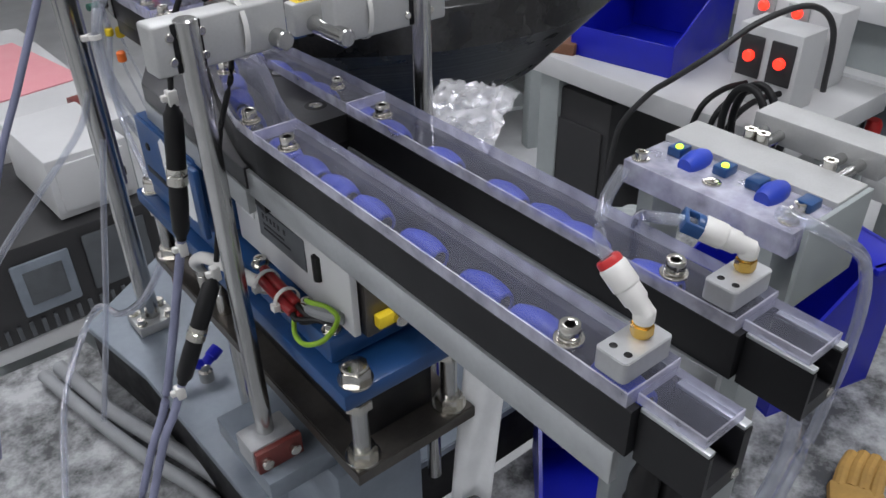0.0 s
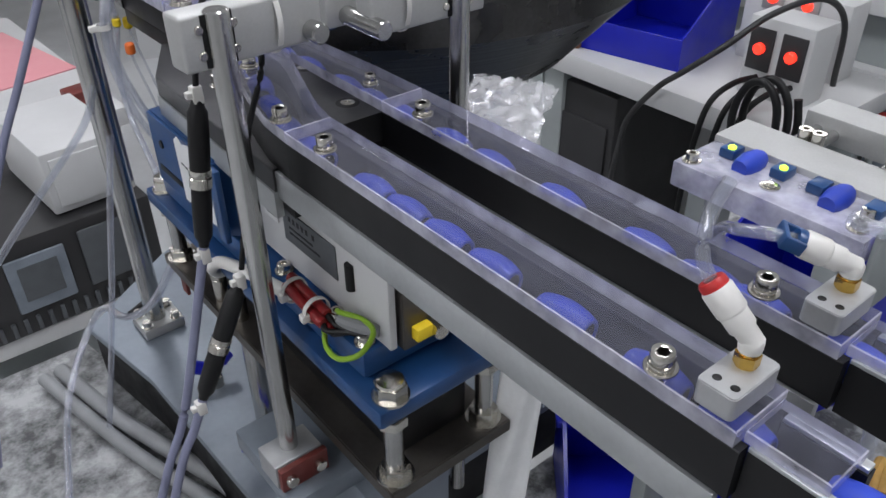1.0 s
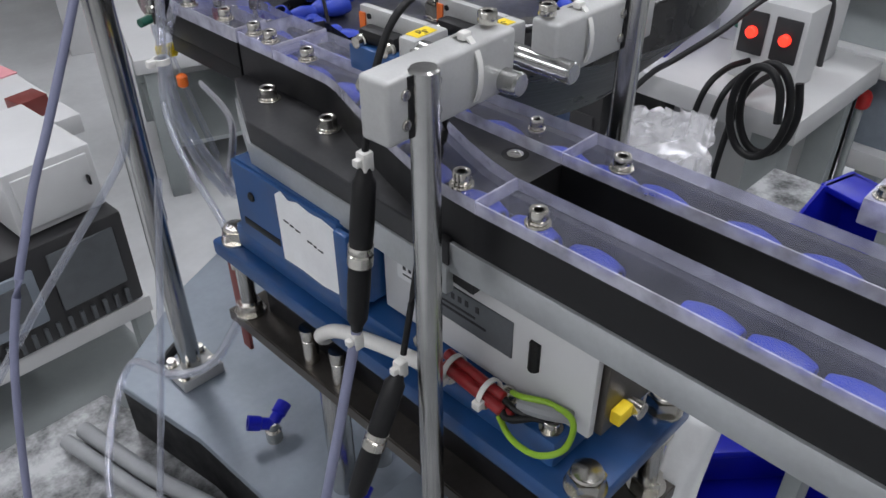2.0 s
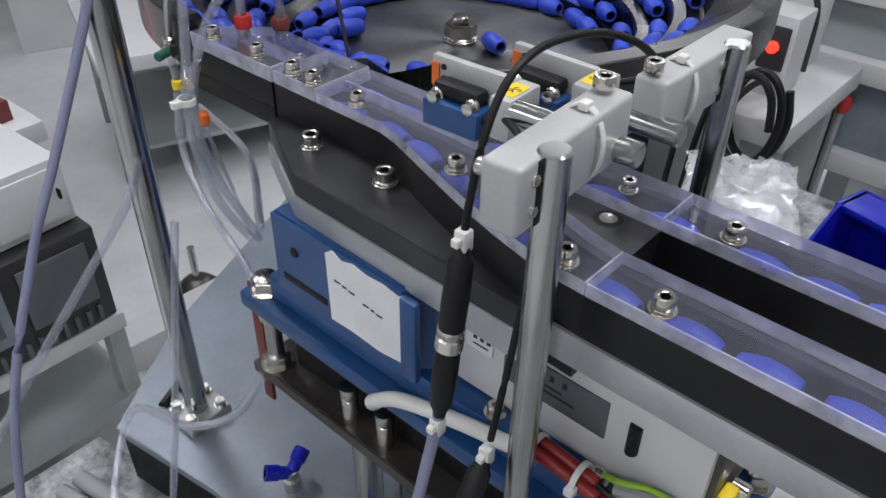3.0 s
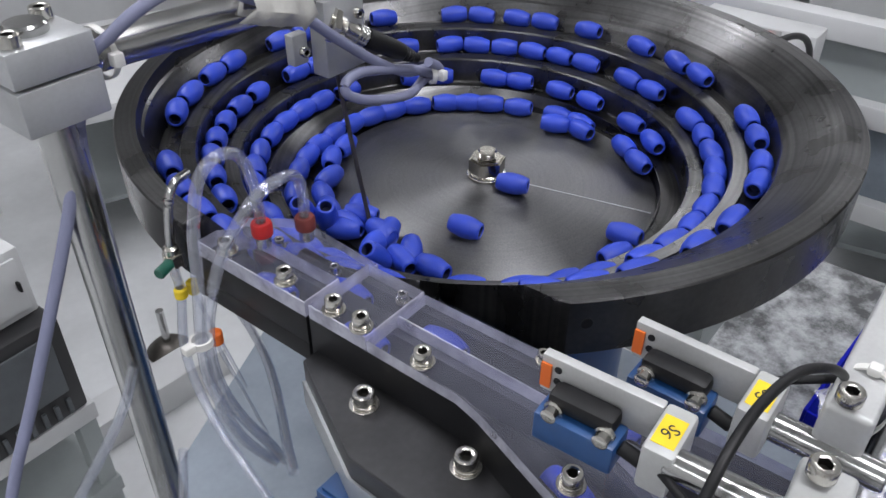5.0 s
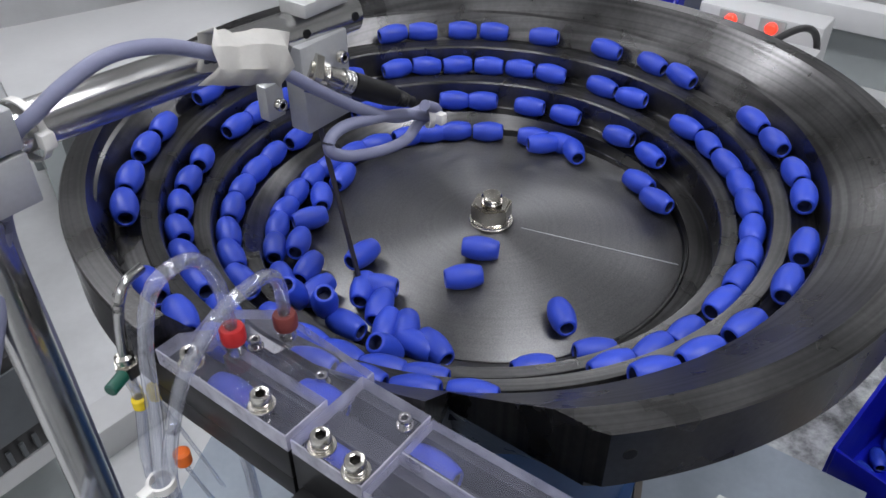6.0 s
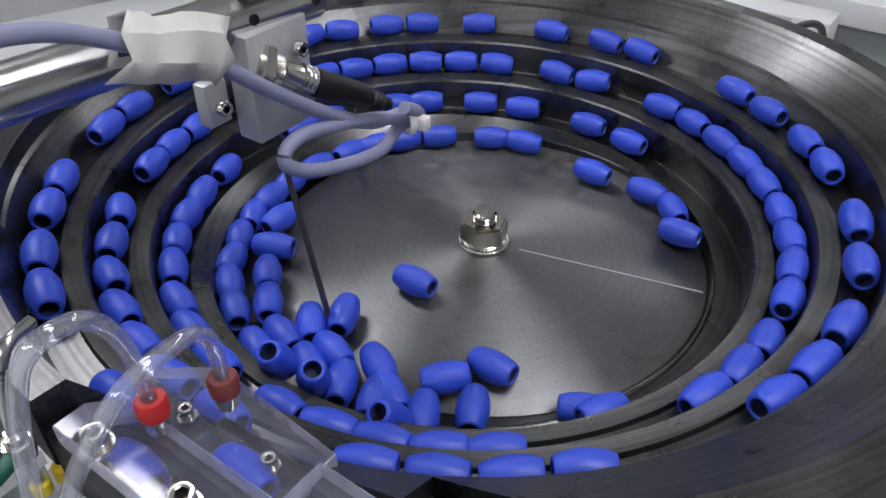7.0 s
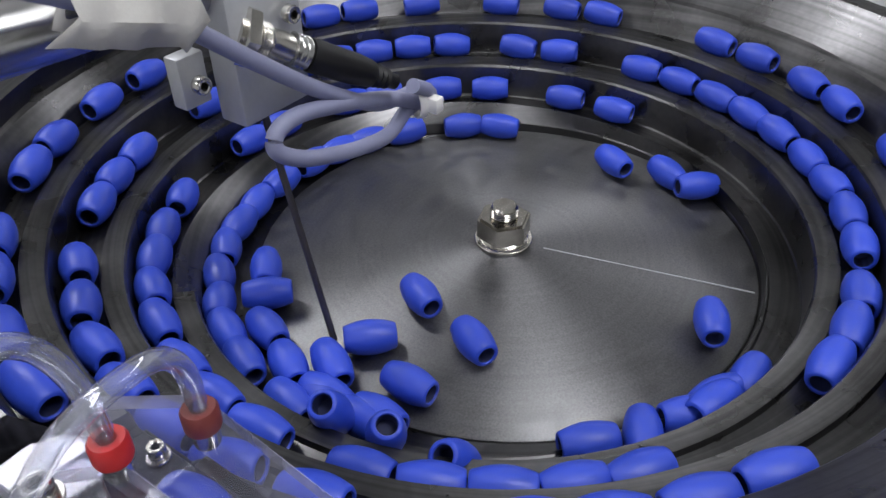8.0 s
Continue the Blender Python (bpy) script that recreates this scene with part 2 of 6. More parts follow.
def lathe(bm, profile, m=None, seg=24, mat=0, close=False):
    """Turns rows (radius, height) about z, then places them by m."""
    m = m or Matrix()
    rings = []
    for r, h in profile:
        if r < 1e-6:
            rings.append([bm.verts.new(m @ Vector((0, 0, h)))])
        else:
            rings.append([bm.verts.new(m @ Vector((r * math.cos(a), r * math.sin(a), h))) for a in (math.tau * i / seg for i in range(seg))])
    pairs = list(zip(rings, rings[1:])) + ([(rings[-1], rings[0])] if close else [])
    for a, b in pairs:
        for i in range(seg):
            j = (i + 1) % seg
            if len(a) == 1 and len(b) == 1:
                break
            if len(a) == 1:
                f = bm.faces.new((a[0], b[j], b[i]))
            elif len(b) == 1:
                f = bm.faces.new((a[i], a[j], b[0]))
            else:
                f = bm.faces.new((a[i], a[j], b[j], b[i]))
            f.material_index = mat
    return bm


def rod(bm, p0, p1, r, seg=20, chamfer=0.5, mat=0):
    m, length = basis(p0, p1)
    c = min(chamfer, r * 0.4, length * 0.4)
    return lathe(bm, [(0, 0), (r - c, 0), (r, c), (r, length - c), (r - c, length), (0, length)], m, seg, mat)


def smooth_path(pts, steps=8):
    out = []
    p = [Vector(q) for q in pts]
    p = [2 * p[0] - p[1]] + p + [2 * p[-1] - p[-2]]
    for i in range(1, len(p) - 2):
        for s in range(steps):
            t = s / steps
            a, b, c, d = p[i - 1], p[i], p[i + 1], p[i + 2]
            out.append(0.5 * ((2 * b) + (c - a) * t + (2 * a - 5 * b + 4 * c - d) * t * t + (3 * b - a - 3 * c + d) * t ** 3))
    out.append(p[-2])
    return out


def hose(bm, pts, r, seg=12, steps=8, mat=0, hollow=0.0):
    path = smooth_path(pts, steps)
    up = Vector((0.3, 0.2, 1)).normalized()
    for radius in ([r, hollow] if hollow else [r]):
        rings = []
        for i, q in enumerate(path):
            d = (path[min(i + 1, len(path) - 1)] - path[max(i - 1, 0)]).normalized()
            u = d.cross(up).normalized() if abs(d.dot(up)) < 0.98 else d.cross(Vector((1, 0, 0))).normalized()
            w = d.cross(u)
            rings.append([bm.verts.new(q + radius * (math.cos(a) * u + math.sin(a) * w)) for a in (math.tau * k / seg for k in range(seg))])
        for a, b in zip(rings, rings[1:]):
            for i in range(seg):
                bm.faces.new((a[i], a[(i + 1) % seg], b[(i + 1) % seg], b[i])).material_index = mat
        if not hollow:
            bm.faces.new(rings[0][::-1]).material_index = mat
            bm.faces.new(rings[-1]).material_index = mat
    return bm


def bars(name, parent, at, rows, mat=None):
    """Unreadable writing as plain bars, flat on the local xy plane."""
    bm = new_bm()
    for x0, x1, y, h in rows:
        box(bm, x0, x1, y, y + h, 0, 0.12)
    return part(name, bm, mat or INK, parent, at=at)


def lettering(name, text, size, parent, at, mat=None):
    cu = bpy.data.curves.new("text", "FONT")
    cu.body, cu.size, cu.align_x, cu.align_y, cu.extrude = text, size * MM, "CENTER", "CENTER", 0.06 * MM
    tmp = bpy.data.objects.new("text", cu)
    scene.collection.objects.link(tmp)
    data = bpy.data.meshes.new_from_object(tmp.evaluated_get(bpy.context.evaluated_depsgraph_get()))
    bpy.data.objects.remove(tmp)
    data.materials.clear()
    data.materials.append(mat or INK)
    ob = new(name, data)
    ob.parent, ob.matrix_basis = parent, at
    return ob


def hexagon(r, turn=0):
    return [(r * math.cos(math.tau * i / 6 + turn), r * math.sin(math.tau * i / 6 + turn)) for i in range(6)]


# ---- screws, built once and copied ----
def cap_screw_meshes(d):
    """Socket cap screw of head diameter d on a spring washer and a flat washer; origin on the seat."""
    h = d * 0.58
    flat, spring, head = new_bm(), new_bm(), new_bm()
    lathe(flat, [(d * 0.3, 0), (d * 0.66, 0), (d * 0.68, 0.15), (d * 0.68, 0.7), (d * 0.66, 0.9), (d * 0.3, 0.9)], None, 28)
    lathe(spring, [(d * 0.3, 0.9), (d * 0.5, 0.95), (d * 0.52, 1.2), (d * 0.52, 1.7), (d * 0.5, 1.9), (d * 0.3, 1.9)], None, 24)
    r, s, top = d / 2, d * 0.27, 1.9 + h
    ring = [(0, 1.9), (r * 0.96, 1.9), (r, 2.1), (r, top - 0.5), (r * 0.9, top), (s * 1.15, top)]
    lathe(head, ring, None, 24)
    outer = [v for v in head.verts if abs(v.co.z - top) < 1e-4 and math.hypot(v.co.x, v.co.y) < s * 1.2]
    outer.sort(key=lambda v: math.atan2(v.co.y, v.co.x))
    hexv = []
    for v in outer:
        a = math.atan2(v.co.y, v.co.x)
        b = (a % (math.pi / 3)) - math.pi / 6
        rr = s * 0.866 / math.cos(b)
        hexv.append((rr * math.cos(a), rr * math.sin(a)))
    rim = [head.verts.new((x, y, top - 0.25)) for x, y in hexv]
    deep = [head.verts.new((x, y, top - h * 0.6)) for x, y in hexv]
    for i in range(len(outer)):
        j = (i + 1) % len(outer)
        head.faces.new((outer[i], outer[j], rim[j], rim[i]))
        head.faces.new((rim[i], rim[j], deep[j], deep[i])).material_index = 1
    head.faces.new(deep).material_index = 1
    return mesh_of(head, [NICKEL, SOCKET]), mesh_of(spring, NICKEL), mesh_of(flat, NICKEL)


SCREWS = {d: cap_screw_meshes(d) for d in (4.6, 5.5, 7.0, 8.5)}


def cap_screw(at, d=7.0, label="nickel-plated socket cap screw with spring washer and flat washer", group="socket cap screws"):
    ob = thing("cap_screw", label, "screw", group, at=at)
    for name, data in zip(("screw_head", "spring_washer", "flat_washer"), SCREWS[d]):
        p = new(name, data)
        p.parent = ob
    return ob

# ---- room ----
def slab(name, x0, x1, y0, y1, z0, z1, mat, label, category):
    bm = new_bm()
    box(bm, x0, x1, y0, y1, z0, z1)
    ob = part(name, bm, mat)
    return tagged(ob, label, category, kind="structure")


FLOOR = -830
slab("floor", -2600, 4600, -2600, 4800, FLOOR - 50, FLOOR, FLOORP, "grey epoxy workshop floor with dull sheen", "floor")
slab("wall_north", -2600, 4600, 4800, 4900, FLOOR, 1700, WALLP, "white painted workshop wall panel", "wall")
slab("wall_east", 4600, 4700, -2600, 4900, FLOOR, 1700, WALLP, "white painted workshop wall panel", "wall")
slab("wall_south", -2600, 4600, -2700, -2600, FLOOR, 1700, WALLP, "white painted workshop wall panel", "wall")
slab("wall_west", -2700, -2600, -2700, 4900, FLOOR, 1700, WALLP, "white painted workshop wall panel", "wall")
slab("ceiling", -2700, 4700, -2700, 4900, 1700, 1760, WALLP, "white suspended workshop ceiling", "ceiling")


def ceiling_light(x, y):
    ob = thing("ceiling_light", "long white ceiling light panel with frosted diffuser", "ceiling light", "ceiling lights",
               at=mpose(x, y, 1700))
    bm = new_bm()
    box(bm, -165, 165, -615, 615, -25, 0, 3)
    part("frame", bm, CABINET, ob)
    bm = new_bm()
    box(bm, -150, 150, -600, 600, -27, -24)
    part("diffuser", bm, LAMPFACE, ob)


for lx, ly in LAMPS:
    ceiling_light(lx * 1000, ly * 1000)

# ---- machine table and base ----
TABLE = -140


def machine_table():
    ob = thing("machine_table", "mottled worn grey machine table on a steel frame", "table")
    bm = new_bm()
    prism(bm, [(-420, -600), (760, -600), (760, 360), (420, 360), (420, 205), (60, 205), (30, 300), (-8, 430), (-40, 600), (-420, 600)], TABLE - 25, TABLE, 2)
    part("table_top", bm, STONE, ob)
    for x, y in ((-380, -560), (160, -400), (-380, 500)):
        bm = new_bm()
        box(bm, x - 30, x + 30, y - 30, y + 30, FLOOR, TABLE - 25, 2)
        part("leg", bm, FRAMEGREY, ob)


machine_table()


def base_plate():
    ob = thing("base_plate", "grey-blue steel base plate with a slotted hole", "base plate")
    bm = new_bm()
    prism(bm, [(-44, 540), (-27, 440), (-18, 212), (410, 212), (410, 640), (250, 700), (52, 610)], -88, -81, 1)
    part("plate", bm, GREYPAINT, ob)
    bm = new_bm()
    hose(bm, [(-8, 532, -80.5), (4, 538, -80.5), (16, 544, -80.5)], 4.5, 10, 4)
    part("slot", bm, BLACKPL, ob, "dark slotted hole")
    for x, y in ((100, 340), (370, 250), (370, 600), (90, 560)):
        bm = new_bm()
        rod(bm, (x, y, FLOOR), (x, y, -137), 22)
        part("foot_column", bm, BLACKPL, ob)
    # added black fill: stands in for the shadow in the gap below the plate
    bm = new_bm()
    prism(bm, [(-41, 538), (-25, 440), (-16, 214), (408, 214), (408, 638), (250, 697), (53, 607)], TABLE + 1, -88.2)
    part("gap_shade", bm, BLACKPL, ob, "black fill for the shadow gap under the plate")


base_plate()

# ---- vibratory bowl ----
CX, CY = 239.7, 450.8
PITCH_R, PITCH_Z = 21.88, 16.0
S0 = 147.0            # degrees at which the first turn of the track leaves the disc
DISC_Z, RIM_Z, RIM_R, RIM_IN = 163.0, 236.4, 208.5, 197.0
LIP0 = 106.8          # lip radius of the first turn at S0
LAST = 0.13           # share of the fourth turn that is left before the outlet


def lip_radius(s):
    a = radians(S0 + 360 * s)
    return LIP0 + PITCH_R * s - 9.8 * math.cos(a) + 3.1 * math.sin(a)   # the spiral is turned off-centre from the disc


def floor_z(s):
    return DISC_Z + PITCH_Z * s


def bowl():
    ob = thing("vibratory_bowl", "dark grey vibratory bowl with spiral ledges and a wide rim", "feeder bowl",
               at=mpose(CX, CY, 0))
    bm = new_bm()
    n = 240
    rings = []
    for i in range(n + 1):
        a = S0 + 360.0 * i / n
        u = min(i / n, 0.99999)
        # the last wall leans outwards where no further turn follows it
        flare = min(1.0, max(0.0, (u - 0.38) / 0.14)) * min(1.0, 0.3 + (1.0 - u) / 0.12)
        # the outer rim is turned about a point 5 mm beside the disc's centre
        off = -5.0 * math.cos(radians(a))
        rim_in, rim_r = RIM_IN + off, RIM_R + off
        rows = [(104, DISC_Z - 4), (107.5, DISC_Z - 4)]
        for k in range(4):
            s = min(k + u, 3 + LAST)
            r, z = lip_radius(s), floor_z(s)
            if k == 0:
                drop = 2.6 * (1 - u) ** 2
                low, foot = DISC_Z - 0.8, max(107.9, r - 9.6)
                rows += [(foot, low), (foot + 0.2, max(low + 0.1, z - 6.5)), (foot + 0.7, max(low + 0.2, z - 5.6)),
                         (max(108.9, r - 1.2), z + 2.4 - drop), (r, z + 2.4 - drop), (r + 0.8, z + 0.8 - drop * 0.3)]
            elif k == 3 and u > LAST:
                # past the last turn a plain cone rises to the rim
                r0, z0 = lip_radius(2 + u) + 14.2 + 10.5 * flare, floor_z(2 + u) + 17.6 - 2.0 * flare
                rows += [(r0 + (rim_in - r0) * w, z0 + (RIM_Z - z0) * w) for w in (0.12, 0.25, 0.37, 0.5, 0.62, 0.75, 0.88)]
                continue
            else:
                rows += [(r - 1.3, z + 2.9), (r, z + 3.0), (r + 0.8, z + 0.9)]
            if k < 3:
                out = flare if k == 2 else 0.0
                rows += [(r + 12.4, z - 0.4), (r + 13.0, z + 0.4), (r + 13.5 + 8.8 * out, z + 16.4 - 2.0 * out), (r + 14.2 + 10.5 * out, z + 17.6 - 2.0 * out)]
            else:
                rows += [(r + 12.4, z - 0.4), (r + 13.0, z + 0.4), (r + 13.4, z + 7.0), (max(r + 13.6, rim_in - 1.2), RIM_Z - 5)]
        rows += [(rim_in, RIM_Z), (rim_r - 0.8, RIM_Z), (rim_r, RIM_Z - 0.8), (rim_r, RIM_Z - 27), (rim_r - 2, RIM_Z - 29),
                 (150, DISC_Z - 14), (110, DISC_Z - 20), (100, DISC_Z - 20)]
        ring = []
        ang = radians(a)
        # the bowl is cut by a flat beside the outlet, and more deeply where the outlet joins it
        cx, cy = math.cos(ang), math.sin(ang)
        most = 1e9
        if cx < 0:
            for limit, y0, y1 in ((84 - CX, -156, -82), (64.5 - CX, -120, 9)):
                far = limit / cx
                if y0 <= far * cy < y1:
                    most = far
                    break
        inner = len(rows) - 8
        cut_z = None
        for q, (r, z) in enumerate(rows):
            if r > most:
                if q < inner + 2:
                    if cut_z is None:
                        r0, z0 = rows[q - 1]
                        cut_z = z0 + (z - z0) * (most - r0) / (r - r0)
                    z = cut_z
                elif q >= inner + 3:
                    z = min(z, RIM_Z - 27)
                else:
                    z = (cut_z or RIM_Z) - 0.5
                r = most
            ring.append(bm.verts.new((r * cx, r * cy, z)))
        rings.append(ring)
    for a, b in zip(rings, rings[1:]):
        for i in range(len(a) - 1):
            try:
                bm.faces.new((a[i], b[i], b[i + 1], a[i + 1]))
            except ValueError:
                pass
    body = part("bowl_body", bm, BOWL, ob)
    body.data.set_sharp_from_angle(angle=radians(16))
    bm = new_bm()
    lathe(bm, [(0, DISC_Z - 6), (107.8, DISC_Z - 6), (107.8, DISC_Z - 0.4), (107.2, DISC_Z), (60, DISC_Z + 2.2), (12, DISC_Z + 4.0), (0, DISC_Z + 4.0)], None, 128)
    part("centre_disc", bm, DISC, ob, "dark turned metal disc with a radial sheen")
    bm = new_bm()
    box(bm, 18, 106, -0.3, 0.3, -0.3, 0.25)
    part("scratch", bm, RAIL, ob, "pale scratch line on the disc", at=mpose(0, 0, DISC_Z + 4.3, 0, 2.15, -73))
    bolt = new_bm()
    z = DISC_Z + 4.6
    lathe(bolt, [(0, z), (12.4, z), (12.7, z + 0.3), (12.7, z + 1.3), (12.4, z + 1.6), (6, z + 1.6)], None, 40)
    part("washer", bolt, NICKEL, ob)
    bm = new_bm()
    lathe(bm, [(0, z + 1.6), (10.6, z + 1.6), (10.9, z + 2.2), (10.9, z + 3), (10.4, z + 3.4), (0, z + 3.4)], None, 28)
    part("spring_washer", bm, NICKEL, ob)
    bm = new_bm()
    prism(bm, hexagon(11.9, 0.3), z + 3.4, z + 13.0, 1.1)
    part("hex_nut", bm, NUT, ob)
    bm = new_bm()
    prof = [(0, z + 12)]
    for i in range(5):
        prof += [(6.0, z + 12.6 + i * 0.9), (5.3, z + 13.05 + i * 0.9)]
    prof += [(5.8, z + 17.2), (5.0, z + 18.2), (0, z + 18.2)]
    lathe(bm, prof, None, 24)
    part("threaded_stud", bm, NUT, ob)
    # no real recess: a thin black disc paints the dark of the rim hole
    bm = new_bm()
    rod(bm, (208.3, 0, 0), (208.75, 0, 0), 2.5, 16, 0.1)
    part("rim_hole", bm, BLACKPL, ob, at=mpose(-5, 0, 225, 0, 0, 226.5))
    return ob


bowl()


def bowl_drive():
    ob = thing("bowl_drive", "dark blue cylindrical vibratory drive under the bowl", "drive unit", at=mpose(CX, CY, 0))
    bm = new_bm()
    lathe(bm, [(0, -81), (108, -81), (110, -79), (110, -20), (104, -14), (104, 120), (100, 142), (0, 142)], None, 64)
    part("housing", bm, BLUE, ob)
    bm = new_bm()
    lathe(bm, [(111, -60), (116, -60), (116, -40), (111, -40)], None, 64, close=True)
    part("clamp_ring", bm, DARKSTEEL, ob)


bowl_drive()

# ---- linear tracks ----
ZC0, ZC1 = 223.0, 228.3     # underside and top of the clear covers
LANE_Z = 215.8              # height of the plugs' axis in the tracks
LX, RX = 7.0, 56.5          # centre lines of the two tracks


def linear_track(x_off, label):
    """One straight track: channelled black body, side rail and nose piece."""
    ob = thing("linear_track", label, "feeder track", "linear tracks", at=mpose(x_off, 0, 0))
    x0, x1 = -11.5, 11.5
    y0, y1 = -28, 189
    bm = new_bm()
    prof = [(x0, 205.5), (x1, 205.5), (x1, ZC0 - 0.1), (7.3, ZC0 - 0.1), (7.3, 210), (5.5, 209), (-5.5, 209), (-7.3, 210), (-7.3, ZC0 - 0.1), (x0, ZC0 - 0.1)]
    a = [bm.verts.new((x, y0, z)) for x, z in prof]
    b = [bm.verts.new((x, y1, z)) for x, z in prof]
    for i in range(len(prof)):
        j = (i + 1) % len(prof)
        bm.faces.new((a[i], a[j], b[j], b[i]))
    bm.faces.new(a[::-1])
    bm.faces.new(b)
    bmesh.ops.bevel(bm, geom=[e for e in bm.edges if abs(e.verts[0].co.y - e.verts[1].co.y) > 50 and e.verts[0].co.z > ZC0 - 1], offset=0.3, segments=1, affect="EDGES")
    part("track_body", bm, BLACK, ob)
    # nose piece
    bm = new_bm()
    n0, n1 = -51, -28.4
    prof = [(-8.2, 203), (10.8, 203), (10.8, 221.4), (7.0, 221.4), (7.0, 209), (-6.6, 209), (-6.6, 221.4), (-8.2, 221.4)]
    a = [bm.verts.new((x, n0, z)) for x, z in prof]
    b = [bm.verts.new((x, n1, z)) for x, z in prof]
    for i in range(len(prof)):
        j = (i + 1) % len(prof)
        bm.faces.new((a[i], a[j], b[j], b[i]))
    bm.faces.new(a[::-1])
    bm.faces.new(b)
    part("nose", bm, BLACK, ob)
    bm = new_bm()
    box(bm, -8.2, -5.6, n0 + 0.4, n1, 221.5, 222.9, 0.2)
    part("nose_strip", bm, RAIL, ob, "grey aluminium edge strip")
    bm = new_bm()
    box(bm, 7.4, 10.8, n0 + 0.4, n1, 221.5, 222.9, 0.2)
    part("nose_strip", bm, RAIL, ob, "grey aluminium edge strip")
    bm = new_bm()
    rod(bm, (7, n0 - 0.8, 206), (7, n0 + 4, 206), 1.8, 14)
    part("nose_screw", bm, NICKEL, ob)
    # side rail
    bm = new_bm()
    box(bm, x0 - 1.4, x0 + 2, -25, 236 if x_off < 20 else 189, 192, 205.6, 0.25)
    part("side_rail", bm, RAIL, ob, "brushed aluminium side rail")
    for y in (-18, 60, 120):
        bm = new_bm()
        rod(bm, (0, y, 204.4), (0, y, 205.4), 3, 12)
        part("underside_screw", bm, NICKEL, ob)
    return ob


linear_track(LX, "black linear feeder track with aluminium side rail and open nose")
linear_track(RX, "black linear feeder track with open nose beside its twin")


def sheet(name, outline, z0, z1, label, group="clear covers", bevel=0.35):
    """A clear plastic cover with frosted cut edges."""
    bm = new_bm()
    prism(bm, outline, z0, z1, 0, 0, 1)
    top = [e for e in bm.edges if e.verts[0].co.z > z1 - 0.01 and e.verts[1].co.z > z1 - 0.01]
    r = bmesh.ops.bevel(bm, geom=top, offset=bevel, segments=1, affect="EDGES")
    for f in r["faces"]:
        f.material_index = 1
    ob = part(name, bm, [ACRYLIC, EDGE])
    return tagged(ob, label, "cover", group)


for cx in (LX, RX):
    sheet("clear_cover", [(cx - 11.5, -26), (cx + 11.5, -26), (cx + 11.5, 188.6), (cx - 11.5, 188.6)], ZC0, ZC1,
          "long clear acrylic cover screwed onto a feeder track")
    sheet("clear_cover", [(cx - 7.4, -48.5), (cx + 9.6, -48.5), (cx + 9.6, -26.4), (cx - 7.4, -26.4)], ZC0, ZC1 - 1.5,
          "short clear acrylic cover over the nose of a track")

LEFT_EDGE = [(-4.5, 189), (-3.5, 208), (1.5, 230), (7, 250), (14, 271), (21, 291), (25.5, 304), (28, 315), (28.3, 388)]
MID_L = [(18.5, 189), (21.5, 205), (27, 222), (34, 241), (40, 258), (44, 272), (45.6, 290), (45.6, 388)]
MID_R = [(45, 189), (45.2, 230), (45.6, 260), (46.2, 290), (46.2, 388)]
RIGHT_EDGE = [(68, 189), (67.5, 225), (66, 260), (64, 300), (63, 388)]


def feed_body():
    """The upper track body that takes both lanes from the bowl."""
    ob = thing("track_head", "black anodised two-lane track head with bolted side shoulder", "feeder track")
    bm = new_bm()
    z0, z1, zc = 186, ZC0 - 0.1, 209
    prism(bm, LEFT_EDGE + [(x, y) for x, y in reversed(RIGHT_EDGE)], z0, zc)
    part("body", bm, BLACK, ob)
    # walls between the lanes
    walls = {"outer_wall": (LEFT_EDGE, [(x + 4.3, y) for x, y in LEFT_EDGE]),
             "middle_wall": ([(x - 4.0, y) for x, y in MID_L], [(x + 4.2, y) for x, y in MID_R]),
             "inner_wall": ([(x - 4.2, y) for x, y in RIGHT_EDGE], RIGHT_EDGE)}
    for name, (l, r) in walls.items():
        bm = new_bm()
        prism(bm, list(l) + list(reversed(r)), zc, z1)
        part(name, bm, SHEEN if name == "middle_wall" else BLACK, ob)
    # flat black discs paint the shade of the counterbores and their hex sockets
    for x, y in ((38.5, 207), (46, 258)):
        bm = new_bm()
        lathe(bm, [(5.6, 0.15), (0, 0.15)], Matrix.Translation((x, y, z1)), 24)
        part("counterbore", bm, BLACKPL, ob)
        bm = new_bm()
        lathe(bm, [(3.4, 0.2), (3.4, 0.5), (1.9, 0.6), (1.7, 0.3), (0, 0.3)], Matrix.Translation((x, y, z1)), 20)
        part("recessed_screw", bm, NICKEL, ob)
        bm = new_bm()
        prism(bm, hexagon(1.7, 0.4), z1 + 0.32, z1 + 0.5)
        part("hex_socket", bm, BLACKPL, ob)
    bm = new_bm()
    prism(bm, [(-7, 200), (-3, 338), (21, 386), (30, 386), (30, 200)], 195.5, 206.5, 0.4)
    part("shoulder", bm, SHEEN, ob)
    bm = new_bm()
    prism(bm, [(-7.8, 200), (-3.8, 339), (20, 387), (24, 384), (0, 336), (-4, 200)], 182, 195.4, 0.3)
    part("side_rail", bm, RAIL, ob, "brushed aluminium side rail")
    bm = new_bm()
    prism(bm, [(0, 262), (0, 336), (24, 380), (60, 380), (60, 262)], 150, 186)
    part("mounting_block", bm, DARKSTEEL, ob)


